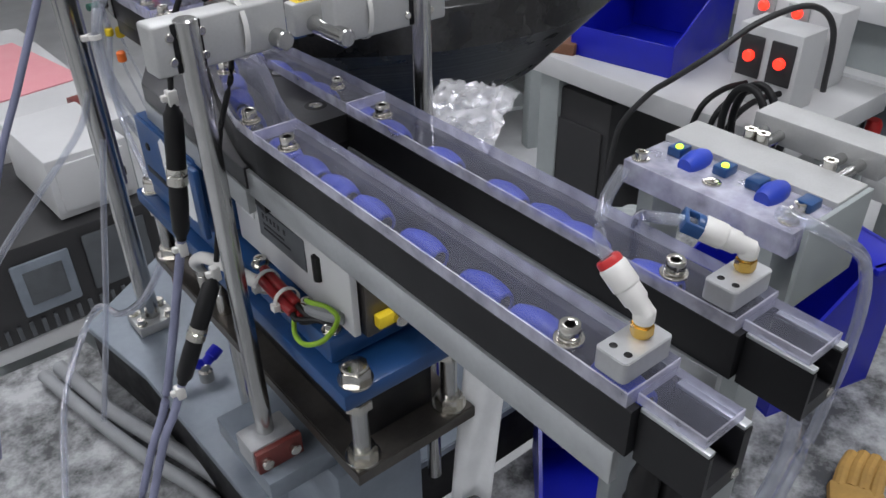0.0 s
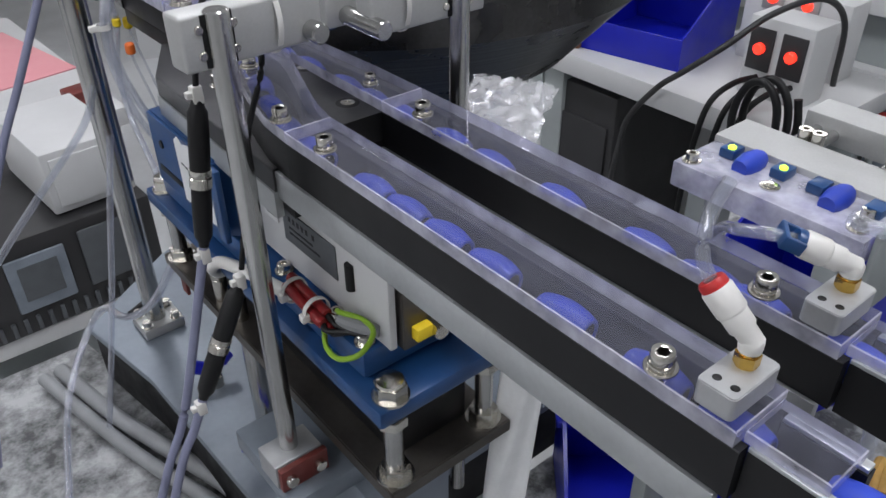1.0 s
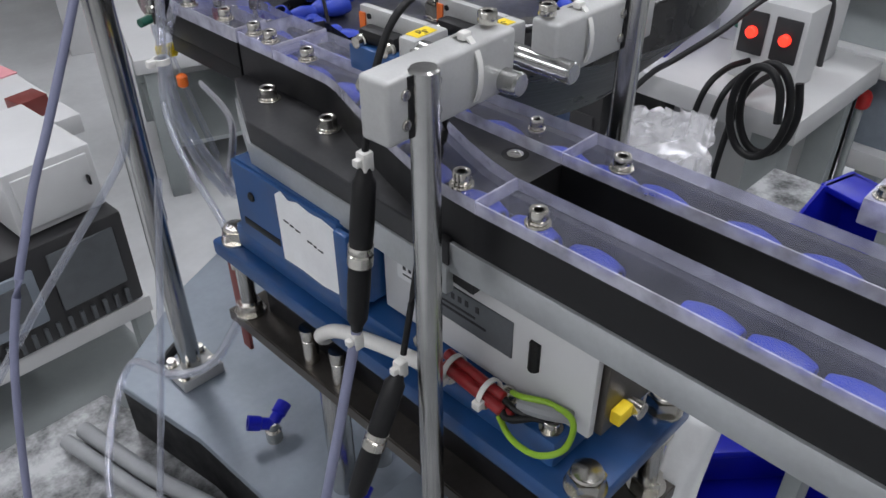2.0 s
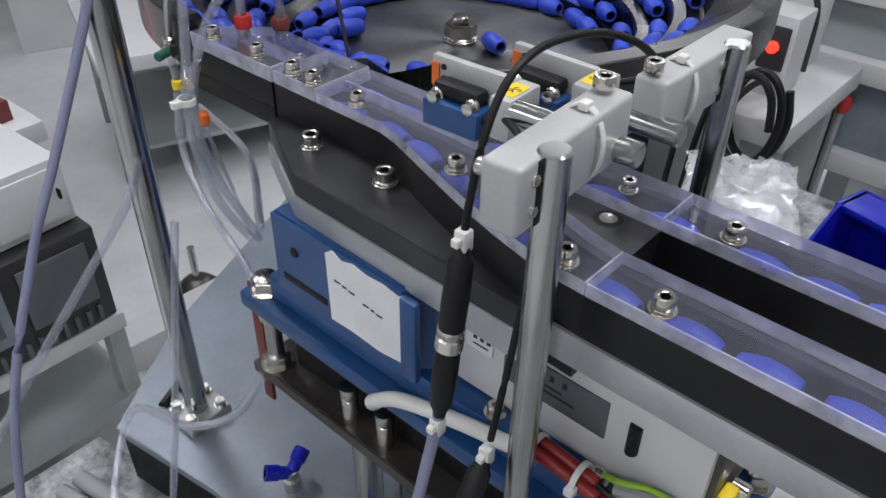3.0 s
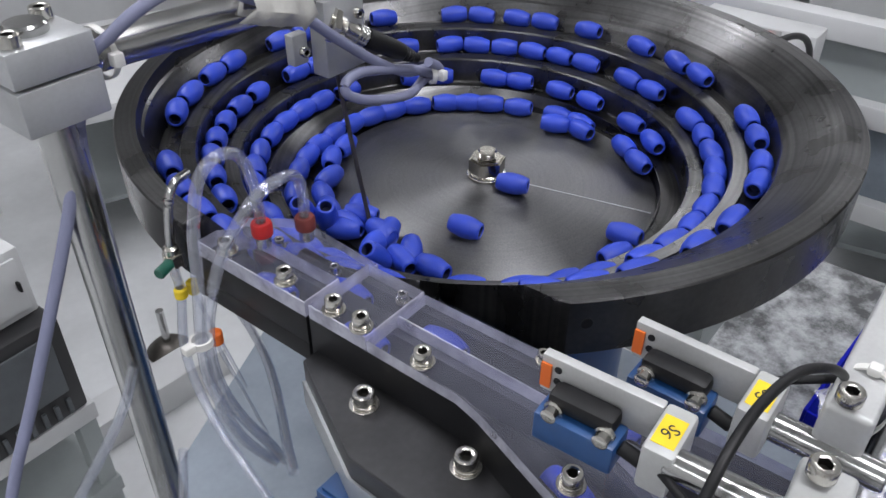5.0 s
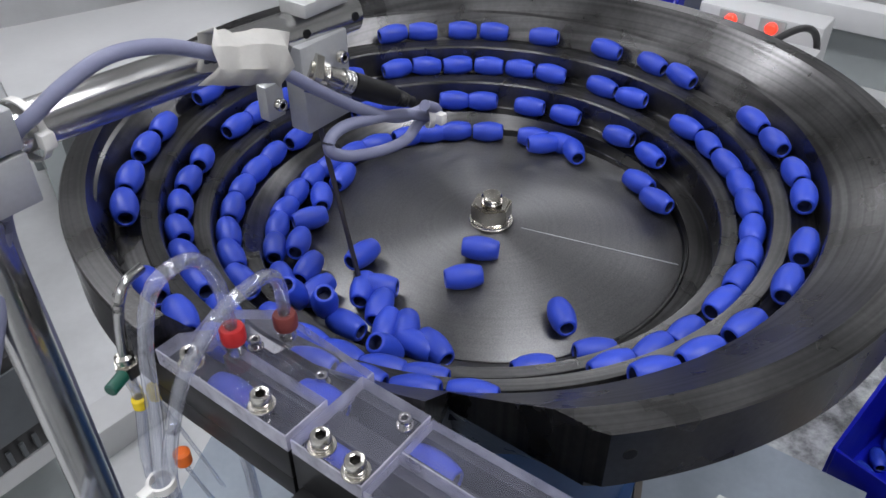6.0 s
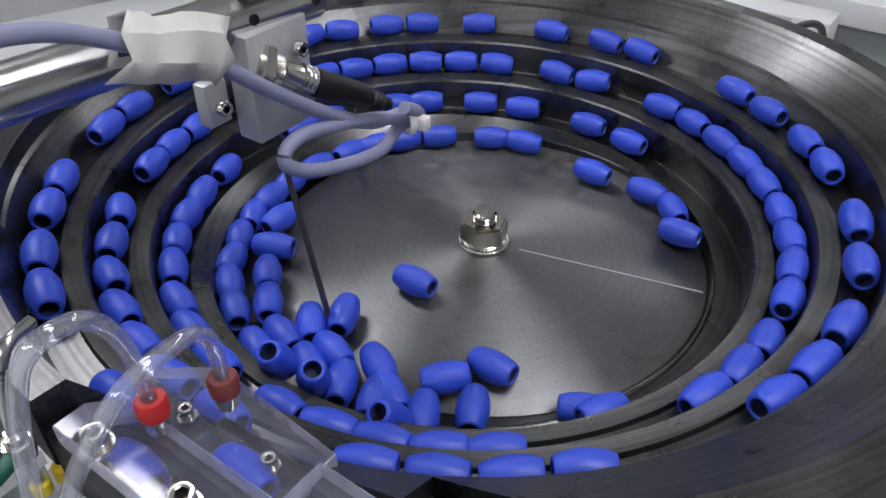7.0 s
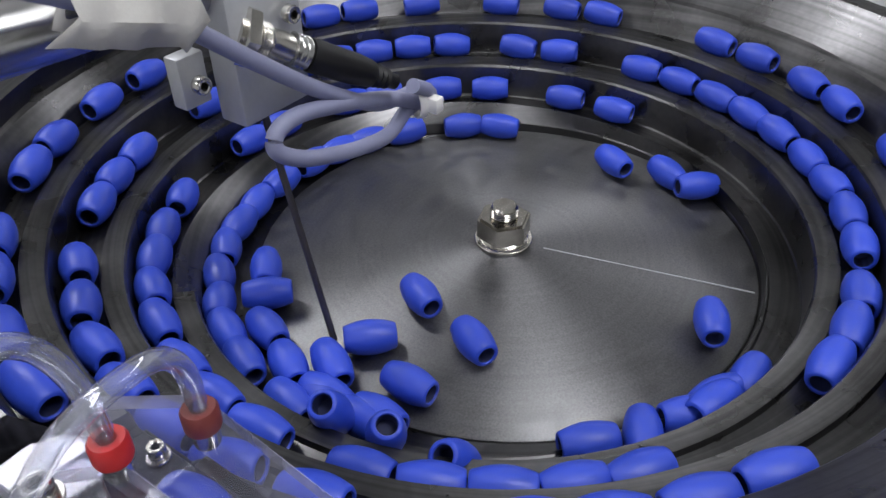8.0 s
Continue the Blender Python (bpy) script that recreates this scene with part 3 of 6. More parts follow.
feed_body()
JOINT = 357.0
sheet("clear_cover", LEFT_EDGE[:-1] + [(28.2, JOINT), (45.4, JOINT)] + [p for p in reversed(MID_L) if p[1] < JOINT], ZC0, ZC1,
      "clear acrylic cover bending with the lane")
sheet("clear_cover", [p for p in MID_R if p[1] < JOINT] + [(46.4, JOINT), (63, JOINT)] + [p for p in reversed(RIGHT_EDGE) if p[1] < JOINT], ZC0, ZC1,
      "clear acrylic cover over the inner lane")
sheet("clear_cover", [(28.2, JOINT + 0.6), (62.8, JOINT + 0.6), (62.8, 387.6), (28.2, 387.6)], ZC0, ZC1 + 1.5,
      "clear acrylic bridge cover at the head of the track")


def outlet_block():
    ob = thing("outlet_block", "dark outlet block between bowl and track", "feeder track")
    for name, x0, x1, y0, y1, z0, z1 in (("block", 27.5, 64, 389, 462, 199, 209), ("outer_wall", 27.5, 32, 389, 470, 209, 223),
                                         ("middle_wall", 44, 47.6, 389, 440, 209, 223), ("inner_wall", 60, 64, 389, 428, 209, 219)):
        bm = new_bm()
        box(bm, x0, x1, y0, y1, z0, z1, 0.4)
        part(name, bm, BLACK, ob)


outlet_block()
sheet("clear_cover", [(27.6, 389), (47, 389), (47, 446), (38, 455), (27.6, 455)], ZC0 + 0.1, ZC1 + 2.5, "thick clear acrylic cover on the bowl outlet")
sheet("clear_cover", [(47.6, 389), (70, 389), (74, 440), (58, 462), (38.6, 455.4), (47.6, 446.4)], ZC0 - 4, ZC1 - 4, "thin clear acrylic cover on the bowl outlet")

TOP = ZC1
for y in (0.0, 164.3):
    cap_screw(mpose(0, y, TOP))
    cap_screw(mpose(50, y + 1, TOP))
cap_screw(mpose(0.3, 200, TOP))
cap_screw(mpose(52.5, 208, TOP), 5.5)
for x, y, z, d in ((19.5, 264.5, TOP, 7.0), (32.5, 333.6, TOP, 7.0), (31.6, 362.5, TOP + 1.5, 7.0), (32.3, 377.5, TOP + 1.5, 7.0), (32.3, 404.5, TOP + 2.5, 7.0),
                   (31.0, 438.7, TOP + 2.5, 7.0), (58.5, 403.8, 219, 4.6), (58.4, 365.3, TOP - 5.0, 4.6), (56.5, 436.1, 219.8, 4.6), (60, 300, TOP, 4.6)):
    cap_screw(mpose(x, y, z, 0, 0, 20 * len(str(y))), d)
for x, y in ((19.1, 303.6), (18.8, 350.9)):
    cap_screw(mpose(x, y, 206.5), 8.5, "large nickel-plated socket cap screw with washers on the track shoulder", "shoulder screws")


# ---- air nozzle blocks and fittings ----
def air_block(cx, ring_mat, lean, tail, lab):
    """Aluminium air block with a brass stem, white elbow and clear tube."""
    ob = thing("air_nozzle_block", "silver aluminium air block with two holes on a clear cover", "air nozzle", "air nozzle blocks", at=mpose(cx, -17.6, ZC1))
    bm = new_bm()
    pts = []
    for qx, qy, a0 in ((8.5, 3.9, 0), (-8.5, 3.9, 90), (-8.5, -3.9, 180), (8.5, -3.9, 270)):
        for i in range(5):
            a = radians(a0 + i * 22.5)
            pts.append((qx + 1.8 * math.cos(a), qy + 1.8 * math.sin(a)))
    prism(bm, pts, 0.1, 7.2, 0.3)
    part("block", bm, ALU, ob)
    for x, y in ((-6.2, 2.3), (-6.2, -2.9)):
        bm = new_bm()
        lathe(bm, [(0, 7.25), (1.15, 7.25), (1.2, 7.28), (1.25, 7.22)], Matrix.Translation((x, y, 0)), 14)
        part("screw_hole", bm, BLACKPL, ob)
    fit = thing("push_fitting", "white plastic elbow fitting on a brass stem " + lab, "air fitting", "push-in fittings",
                at=mpose(cx + 3.5, -17, ZC1 + 7.2))
    k = 0.64

    def smaller(bm):
        bmesh.ops.scale(bm, vec=(k, k, k), verts=bm.verts)
        return bm
    bm = new_bm()
    prism(bm, hexagon(5.2), 0.6, 6.2, 0.4)
    lathe(bm, [(3.2, 0), (4.6, 0.1), (4.6, 0.6)], None, 20)
    lathe(bm, [(4.2, 6.2), (4.2, 7.2), (3, 7.4)], None, 20)
    part("brass_stem", smaller(bm), BRASS, fit, "hexagonal brass stem")
    bm = new_bm()
    lathe(bm, [(3.9, 7), (4.6, 7.4), (4.9, 9), (4.9, 12.5), (3.6, 14.8), (0, 15.6)], None, 22)
    d = Vector(lean).normalized()
    start = Vector((0, 0, 12.0))
    mm, _ = basis(start, start + d)
    lathe(bm, [(4.6, -2), (4.8, 5), (5.8, 6.4), (5.9, 13), (6.3, 13.4), (6.6, 14), (6.6, 24), (6.1, 25), (3.4, 25)], mm, 24)
    part("elbow", smaller(bm), WHITE, fit)
    bm = new_bm()
    lathe(bm, [(3.2, 24.9), (5.9, 25.0), (5.9, 27.4), (5.2, 28.6), (3.2, 28.6)], mm, 24)
    part("release_ring", smaller(bm), ring_mat, fit, "coloured release ring")
    if ring_mat is BLUE:
        bm = new_bm()
        for side in (-1, 1):
            box(bm, side * 6.4 - 1.2, side * 6.4 + 1.2, -3.2, 3.2, 25, 35, 0.6)
        box(bm, -7.4, 7.4, -3.4, 3.4, 32.6, 35, 0.6)
        bmesh.ops.transform(bm, matrix=mm, verts=bm.verts)
        part("lock_clip", smaller(bm), BLUE, fit, "blue locking clip")
    e = (start + d * 28.4) * k
    tb = new_bm()
    pts = [(start + d * 20) * k, e] + [e + Vector(q) for q in tail]
    hose(tb, pts, 1.9, 14, 8, 0, 1.25)
    part("tube", tb, TUBE, fit, "clear air tube")


air_block(LX, RED, (-0.15, 0.7, 0.69), [(0.5, 4, 6), (5, 6.5, 14), (12, 7, 21)], "with a red ring")
air_block(RX, BLUE, (-0.57, 0.74, 0.35), [(-4, 5, 1), (-4, 14, -2), (8, 26, -12), (24, 40, -30)], "with a blue ring")

# ---- linear vibrator under the tracks ----
def hex_bolt(x, y, z_seat, r=8.0, z_foot=61):
    """Hexagon bolt with nuts and a spacer column, standing on the lower plate."""
    ob = thing("hex_bolt", "large nickel-plated hexagon bolt with dome head and nuts", "bolt", "corner bolts", at=mpose(x, y, 0))
    bm = new_bm()
    prism(bm, hexagon(r, 0.2), z_seat + 1.6, z_seat + 9, 0.8)
    lathe(bm, [(r * 0.86, z_seat + 9), (r * 0.8, z_seat + 10.2), (r * 0.4, z_seat + 11), (0, z_seat + 11.2)], None, 20)
    part("bolt_head", bm, NICKEL, ob)
    bm = new_bm()
    lathe(bm, [(4, z_seat), (r * 1.12, z_seat), (r * 1.12, z_seat + 1.6), (4, z_seat + 1.6)], None, 28)
    part("washer", bm, NICKEL, ob)
    bm = new_bm()
    prism(bm, hexagon(r * 0.95, 0.1), z_seat - 17.5, z_seat - 11.6, 0.6)
    part("upper_nut", bm, NICKEL, ob)
    bm = new_bm()
    rod(bm, (0, 0, z_foot - 6), (0, 0, z_seat - 10), 4.8, 18)
    part("stud", bm, STEEL, ob)
    bm = new_bm()
    prism(bm, hexagon(r * 0.98, 0.4), z_foot + 1.4, z_foot + 8, 0.6)
    lathe(bm, [(5, z_foot), (r * 1.2, z_foot), (r * 1.2, z_foot + 1.4), (5, z_foot + 1.4)], None, 24)
    part("lower_nut", bm, NICKEL, ob)


def vibrator():
    ob = thing("linear_vibrator", "blue enamelled linear vibrator with white side plate", "vibrator unit")
    bm = new_bm()
    box(bm, -8, 74, 126, 392, 104, 114.5, 2.2)
    part("foot_plate", bm, BLUE, ob)
    bm = new_bm()
    box(bm, -2, 66, 146, 372, 117, 133, 3)
    part("lower_body", bm, BLUE, ob)
    bm = new_bm()
    box(bm, 6, 58, 160, 360, 112, 120)
    part("plinth", bm, BLACKPL, ob)
    bm = new_bm()
    prism(bm, [(-8, 352), (-8, 268), (2, 258), (60, 258), (60, 352)], 139, 184, 1.5)
    part("coil_housing", bm, BLUE, ob)
    bm = new_bm()
    box(bm, -12, -8.1, 257, 266, 139.5, 183, 1.2)
    part("end_rib", bm, BLUE, ob)
    bm = new_bm()
    rod(bm, (-9, 337, 167), (-7, 337, 167), 2.6, 14)
    part("housing_hole", bm, BLACKPL, ob)
    bm = new_bm()
    box(bm, -8.4, -7, 316, 347, 147, 151, 0.2)
    part("vent_slot", bm, BLACKPL, ob)
    bm = new_bm()
    box(bm, 8, 12, 138, 256, 135, 194, 0.8)
    part("side_plate", bm, CABINET, ob, "white enamelled side plate")
    bm = new_bm()
    box(bm, 14, 56, 136, 150, 133, 195, 1)
    part("end_spring_block", bm, DARKSTEEL, ob)
    bm = new_bm()
    hose(bm, [(7.6, 166.5, 168), (7.6, 166.5, 164), (7.6, 166.5, 154)], 2.6, 10, 3)
    part("plate_slot", bm, BLACKPL, ob, "dark upright slot")
    bm = new_bm()
    box(bm, 7.2, 8, 178, 226, 152, 171, 0.3)
    plate = part("name_plate", bm, PLATELABEL, ob, "dark grey name plate with worn print")
    bars("print", plate, mpose(7.1, 222, 155, 90, 0, -90), [(2, 4, 10, 3), (6, 8, 10, 3), (10, 12, 10, 3), (14, 16, 10, 3), (18, 20, 10, 3), (24, 26, 10, 3), (2, 30, 3, 1.2), (2, 24, 6, 1.2)])
    bm = new_bm()
    box(bm, 7.2, 8, 232, 246, 158, 176, 0.2)
    lab = part("sticker", bm, PAPER, ob, "small white sticker with black marks")
    bars("marks", lab, mpose(7.1, 244, 160, 90, 0, -90), [(2, 4, 4, 2), (5.5, 7.5, 4, 2), (9, 11, 4, 2), (4, 10, 10, 1.4), (2, 10, 1, 0.8)])
    # torn paper note stuck over the housing
    bm = new_bm()
    pts = [(0, 0), (6, 3.5), (13, 0.6), (22, 2.8), (33, 1.2), (45, 2.0), (56, 0.4), (60, 3), (57.5, -36), (40, -38), (20, -37), (1, -37.5)]
    v0 = [bm.verts.new((-8.25, 314 - px * 0.8, 179 + py)) for px, py in pts]
    v1 = [bm.verts.new((-8.65, 314 - px * 0.8, 179 + py)) for px, py in pts]
    bm.faces.new(v0)
    bm.faces.new(v1[::-1])
    for i in range(len(pts)):
        j = (i + 1) % len(pts)
        bm.faces.new((v0[i], v0[j], v1[j], v1[i]))
    note = part("paper_note", bm, PAPER, ob, "torn white paper note with faint writing")
    bars("writing", note, mpose(-8.7, 309, 163, 90, 0, -90), [(0, 4, 3, 1), (5, 8, 2.4, 1.2), (9, 13, 1.8, 1), (18, 22, -0.4, 1), (23, 25, -1, 1.3), (26, 30, -1.4, 1)])
    # red sleeved wires with cable ties
    for k, (dx, dz) in enumerate(((0, 0), (-4.4, -1.6), (-1.4, -5))):
        bm = new_bm()
        rod(bm, (-4 + dx, 204 - 3 * k, 146 + dz), (-3 + dx, 172 - 3 * k, 141 + dz), 2.7, 14, 0.8)
        part("wire_sleeve", bm, SLEEVE, ob, "red insulating sleeve")
        bm = new_bm()
        hose(bm, [(-3 + dx, 173 - 3 * k, 141 + dz), (-3 + dx, 166, 139 + dz), (0, 158, 138), (4, 152, 137)], 1.5, 8, 6)
        part("wire", bm, BLACKPL, ob)
    for y in (198, 178):
        bm = new_bm()
        lathe(bm, [(6.3, -1.2), (6.9, -1.2), (6.9, 1.2), (6.3, 1.2)], mpose(0, 0, 0) @ Matrix.Translation((-5.5, y, 141.5)) @ Matrix.Rotation(radians(90), 4, "X"), 20, close=True)
        box(bm, -14, -10, y - 2, y + 2, 138, 142, 0.4)
        part("cable_tie", bm, WHITE, ob, "white cable tie")
    bm = new_bm()
    hose(bm, [(-6, 172, 133), (-12, 160, 134), (-14, 146, 138), (-8, 138, 143), (2, 142, 147), (4, 154, 146), (0, 165, 145), (2, 172, 141)], 1.3, 10, 8)
    part("earth_wire", bm, GREENYEL, ob, "green and yellow earth wire loop")
    bm = new_bm()
    hose(bm, [(0, 166, 140), (2, 154, 143), (8, 146, 142)], 3.2, 10, 6)
    part("lead", bm, GREY, ob)
    for x, y, z in ((4, 153, 133), (4, 176, 133), (4, 226, 133), (4, 340, 117)):
        bm = new_bm()
        lathe(bm, [(0, z), (5, z), (5, z + 1), (3.6, z + 1), (3.6, z + 4.6), (3.1, z + 5), (1.8, z + 5), (1.8, z + 3), (0, z + 3)], Matrix.Translation((x, y, 0)), 18)
        part("small_screw", bm, NICKEL, ob)
    bm = new_bm()
    box(bm, 18, 27, 131, 136, 139, 146, 0.8)
    part("yellow_tag", bm, YELLOW, ob, "yellow tag")
    bm = new_bm()
    rod(bm, (30, 135, 141), (30, 128, 141), 4, 14)
    part("end_screw", bm, NICKEL, ob)
    return ob


vibrator()
for bx, by in ((3.4, 133.4), (62, 134.5), (2.2, 380), (62, 380)):
    hex_bolt(bx, by, 114.5)


def vibrator_stand():
    ob = thing("vibrator_stand", "black steel block and dark plate on steel columns under the vibrator", "stand")
    bm = new_bm()
    box(bm, 10, 56, 142, 372, 61, 103.8, 1)
    part("counterweight", bm, BLACK, ob)
    bm = new_bm()
    prism(bm, [(-6, 124), (72, 124), (72, 392), (-6, 392)], 53, 61, 0.8)
    part("lower_plate", bm, DARKSTEEL, ob, "dark bronze-toned steel plate")
    for x, y in ((22, 330), (22, 200), (55, 330), (55, 200)):
        bm = new_bm()
        rod(bm, (x, y, -81), (x, y, 53), 9, 20)
        part("column", bm, STEEL, ob)
    for x, y in ((2, 318), (2, 292)):
        bm = new_bm()
        rod(bm, (x, y, 61), (x, y, 78), 4.6, 16)
        lathe(bm, [(2, 78), (4.6, 78), (5.2, 80), (5.2, 86), (0, 86)], Matrix.Translation((x, y, 0)), 16)
        part("plate_stud", bm, NICKEL, ob)
    bm = new_bm()
    box(bm, -36, 20, 170, 236, 20, 34, 1)
    part("cross_plate", bm, GREYPAINT, ob)
    bm = new_bm()
    box(bm, 0, 60, 160, 240, -81, 20, 2)
    part("pedestal", bm, GREYPAINT, ob)


vibrator_stand()


# ---- sensor stands over the tracks ----
def sensor_stand(at, length, label):
    """Upright rod in a clamp bar with a cross pin, an L bracket and a fork sensor."""
    ob = thing("sensor_stand", label, "sensor stand", "sensor stands", at=at)
    bm = new_bm()
    box(bm, -15, length - 15, -5.5, 7.5, -22, 0, 1.7, segs=3)
    part("clamp_bar", bm, PALE, ob, "pale aluminium clamp bar with rounded edges")
    bm = new_bm()
    box(bm, -6.5, 6.5, -6.2, -5.3, -21, -0.6, 0.2)
    part("clamp_slot", bm, BLACKPL, ob)
    for dz in (-6, -16):
        for dx in (-7.5, 6.6):
            bm = new_bm()
            rod(bm, (dx, -5.2, dz), (dx, -6.4, dz), 1.9, 12, 0.3)
            part("clamp_screw", bm, NICKEL, ob)
    return ob


def stand_rod(ob, z0, z1):
    bm = new_bm()
    rod(bm, (0, -6.4, z0), (0, -6.4, z1), 5.0, 28, 0.7)
    part("upright_rod", bm, STEEL, ob, "polished steel upright rod")


def bracket(ob, px, pz, y1, leg, top, text):
    """Cross pin with the L bracket and its sensor; px, pz: the pin's place on the bar, leg: where the bracket begins beside it."""
    bm = new_bm()
    rod(bm, (px, -13, pz), (px, y1 + 3, pz), 4.4, 26, 0.7)
    part("cross_pin", bm, STEEL, ob, "polished steel cross pin")
    # short leg with the label, and the long arm that leaves it at a right angle
    bm = new_bm()
    lx = px + leg
    box(bm, lx, lx + 19, y1, y1 + 9, top - 16, top, 1.4)
    part("bracket_block", bm, PALE, ob)
    bm = new_bm()
    bx = lx + 15.6
    box(bm, bx, bx + 3.4, y1 + 9.1, y1 + 46, top - 14, top - 0.2, 0.5)
    part("bracket_arm", bm, PALE, ob)
    bm = new_bm()
    box(bm, lx + 3, lx + 14, y1 + 1.4, y1 + 7.8, top + 0.02, top + 0.2)
    lab = part("label", bm, YELLOW, ob, "yellow printed label")
    lettering("label_text", text, 5.2, lab, mpose(lx + 8.5, y1 + 4.6, top + 0.22, 0, 0, 150))
    bm = new_bm()
    box(bm, bx - 11, bx - 0.1, y1 + 17, y1 + 42, top - 23, top - 12.5, 0.8)
    part("sensor_body", bm, BLUE, ob, "blue sensor body")
    bm = new_bm()
    box(bm, bx - 8, bx - 0.1, y1 + 19, y1 + 40, top - 12.4, top - 6, 2.2)
    part("sensor_cap", bm, BLACKPL, ob, "black sensor cap")
    for dy in (21, 37):
        bm = new_bm()
        lathe(bm, [(0, 0), (3.0, 0), (3.0, 1.2), (2.4, 1.6), (2.4, 4.2), (1.6, 4.6), (0, 4.4)], Matrix.Translation((bx - 7.5, y1 + dy, top - 11)) @ Matrix.Rotation(radians(-90), 4, "Y"), 16)
        part("sensor_screw", bm, NICKEL, ob)
    # orange patch paints the glow of the sensor's LED on the arm end
    bm = new_bm()
    box(bm, bx - 0.8, bx - 0.05, y1 + 42.5, y1 + 45.8, top - 12, top - 3)
    part("orange_led_glow", bm, ORANGE, ob)
    for dz in (-4, -8.5):
        bm = new_bm()
        rod(bm, (bx - 0.5, y1 + 40.5, top + dz), (bx + 0.2, y1 + 40.5, top + dz), 1.2, 12, 0.1)
        part("arm_hole", bm, BLACKPL, ob)
    bm = new_bm()
    rod(bm, (bx - 6, y1 + 17, top - 15), (bx - 6, y1 + 10, top - 17), 2.3, 12)
    part("sensor_plug", bm, BLACKPL, ob)
    return ob


stand_a = sensor_stand(mpose(-23.7, 200, 281.5, 0, 0, 3), 62, "steel rod stand with pale clamp bar holding a yellow-labelled sensor")
stand_rod(stand_a, -236, 0.8)
bracket(stand_a, 41, -17, 33, -4, -12, "S6")
tip = new("end_screw", SCREWS[5.5][0])
tip.parent, tip.matrix_basis = stand_a, mpose(-9, 7.0, -7, -90, 0, 0)
stand_b = sensor_stand(mpose(98, 204, 275), 66, "steel rod stand with pale clamp bar bridging the inner lane")
for child in list(stand_b.children):
    if child.name.startswith("clamp_bar"):
        child.matrix_basis = mpose(-34, 0, 0)
stand_rod(stand_b, -356, 0.8)
bracket(stand_b, -47.5, -17, 17, -11, -6, "S5")
for ob, px in ((stand_a, 41), (stand_b, -46)):
    s = SCREWS[7.0][0]
    p = new("pin_screw", s)
    p.parent = ob
    p.matrix_basis = mpose(px, 2.5, -0.5)
    bm = new_bm()
    lathe(bm, [(12.6, -1.2), (13.3, -1.2), (13.3, 1.2), (12.6, 1.2)], Matrix.Translation((px - 15 if px > 0 else px + 16, 0.5, -11)) @ Matrix.Rotation(radians(90), 4, "Y") @ Matrix.Diagonal((1, 0.62, 1, 1)), 28, close=True)
    box(bm, (px - 17 if px > 0 else px + 14), (px - 13 if px > 0 else px + 18), -1.8, 1.8, 0.3, 3.2, 0.8)
    part("cable_tie", bm, WHITE, ob, "white cable tie round the bar")


def rod_foot(x, y, z, label):
    ob = thing("rod_clamp", label, "clamp", "rod clamps", at=mpose(x, y, z))
    bm = new_bm()
    box(bm, -14, 14, -9, 10, 0, 16, 1)
    part("clamp_body", bm, ALU, ob)
    bm = new_bm()
    box(bm, -13, 15, -13, -9.2, 0, 15, 0.6)
    part("clamp_jaw", bm, MAROON, ob)
    for dx in (-8, 9):
        bm = new_bm()
        rod(bm, (dx, -13, 8), (dx, -17, 8), 3.3, 14)
        part("clamp_screw", bm, NICKEL, ob)


rod_foot(-23.7, 192, 34, "small aluminium rod clamp with dark jaw and two screws")


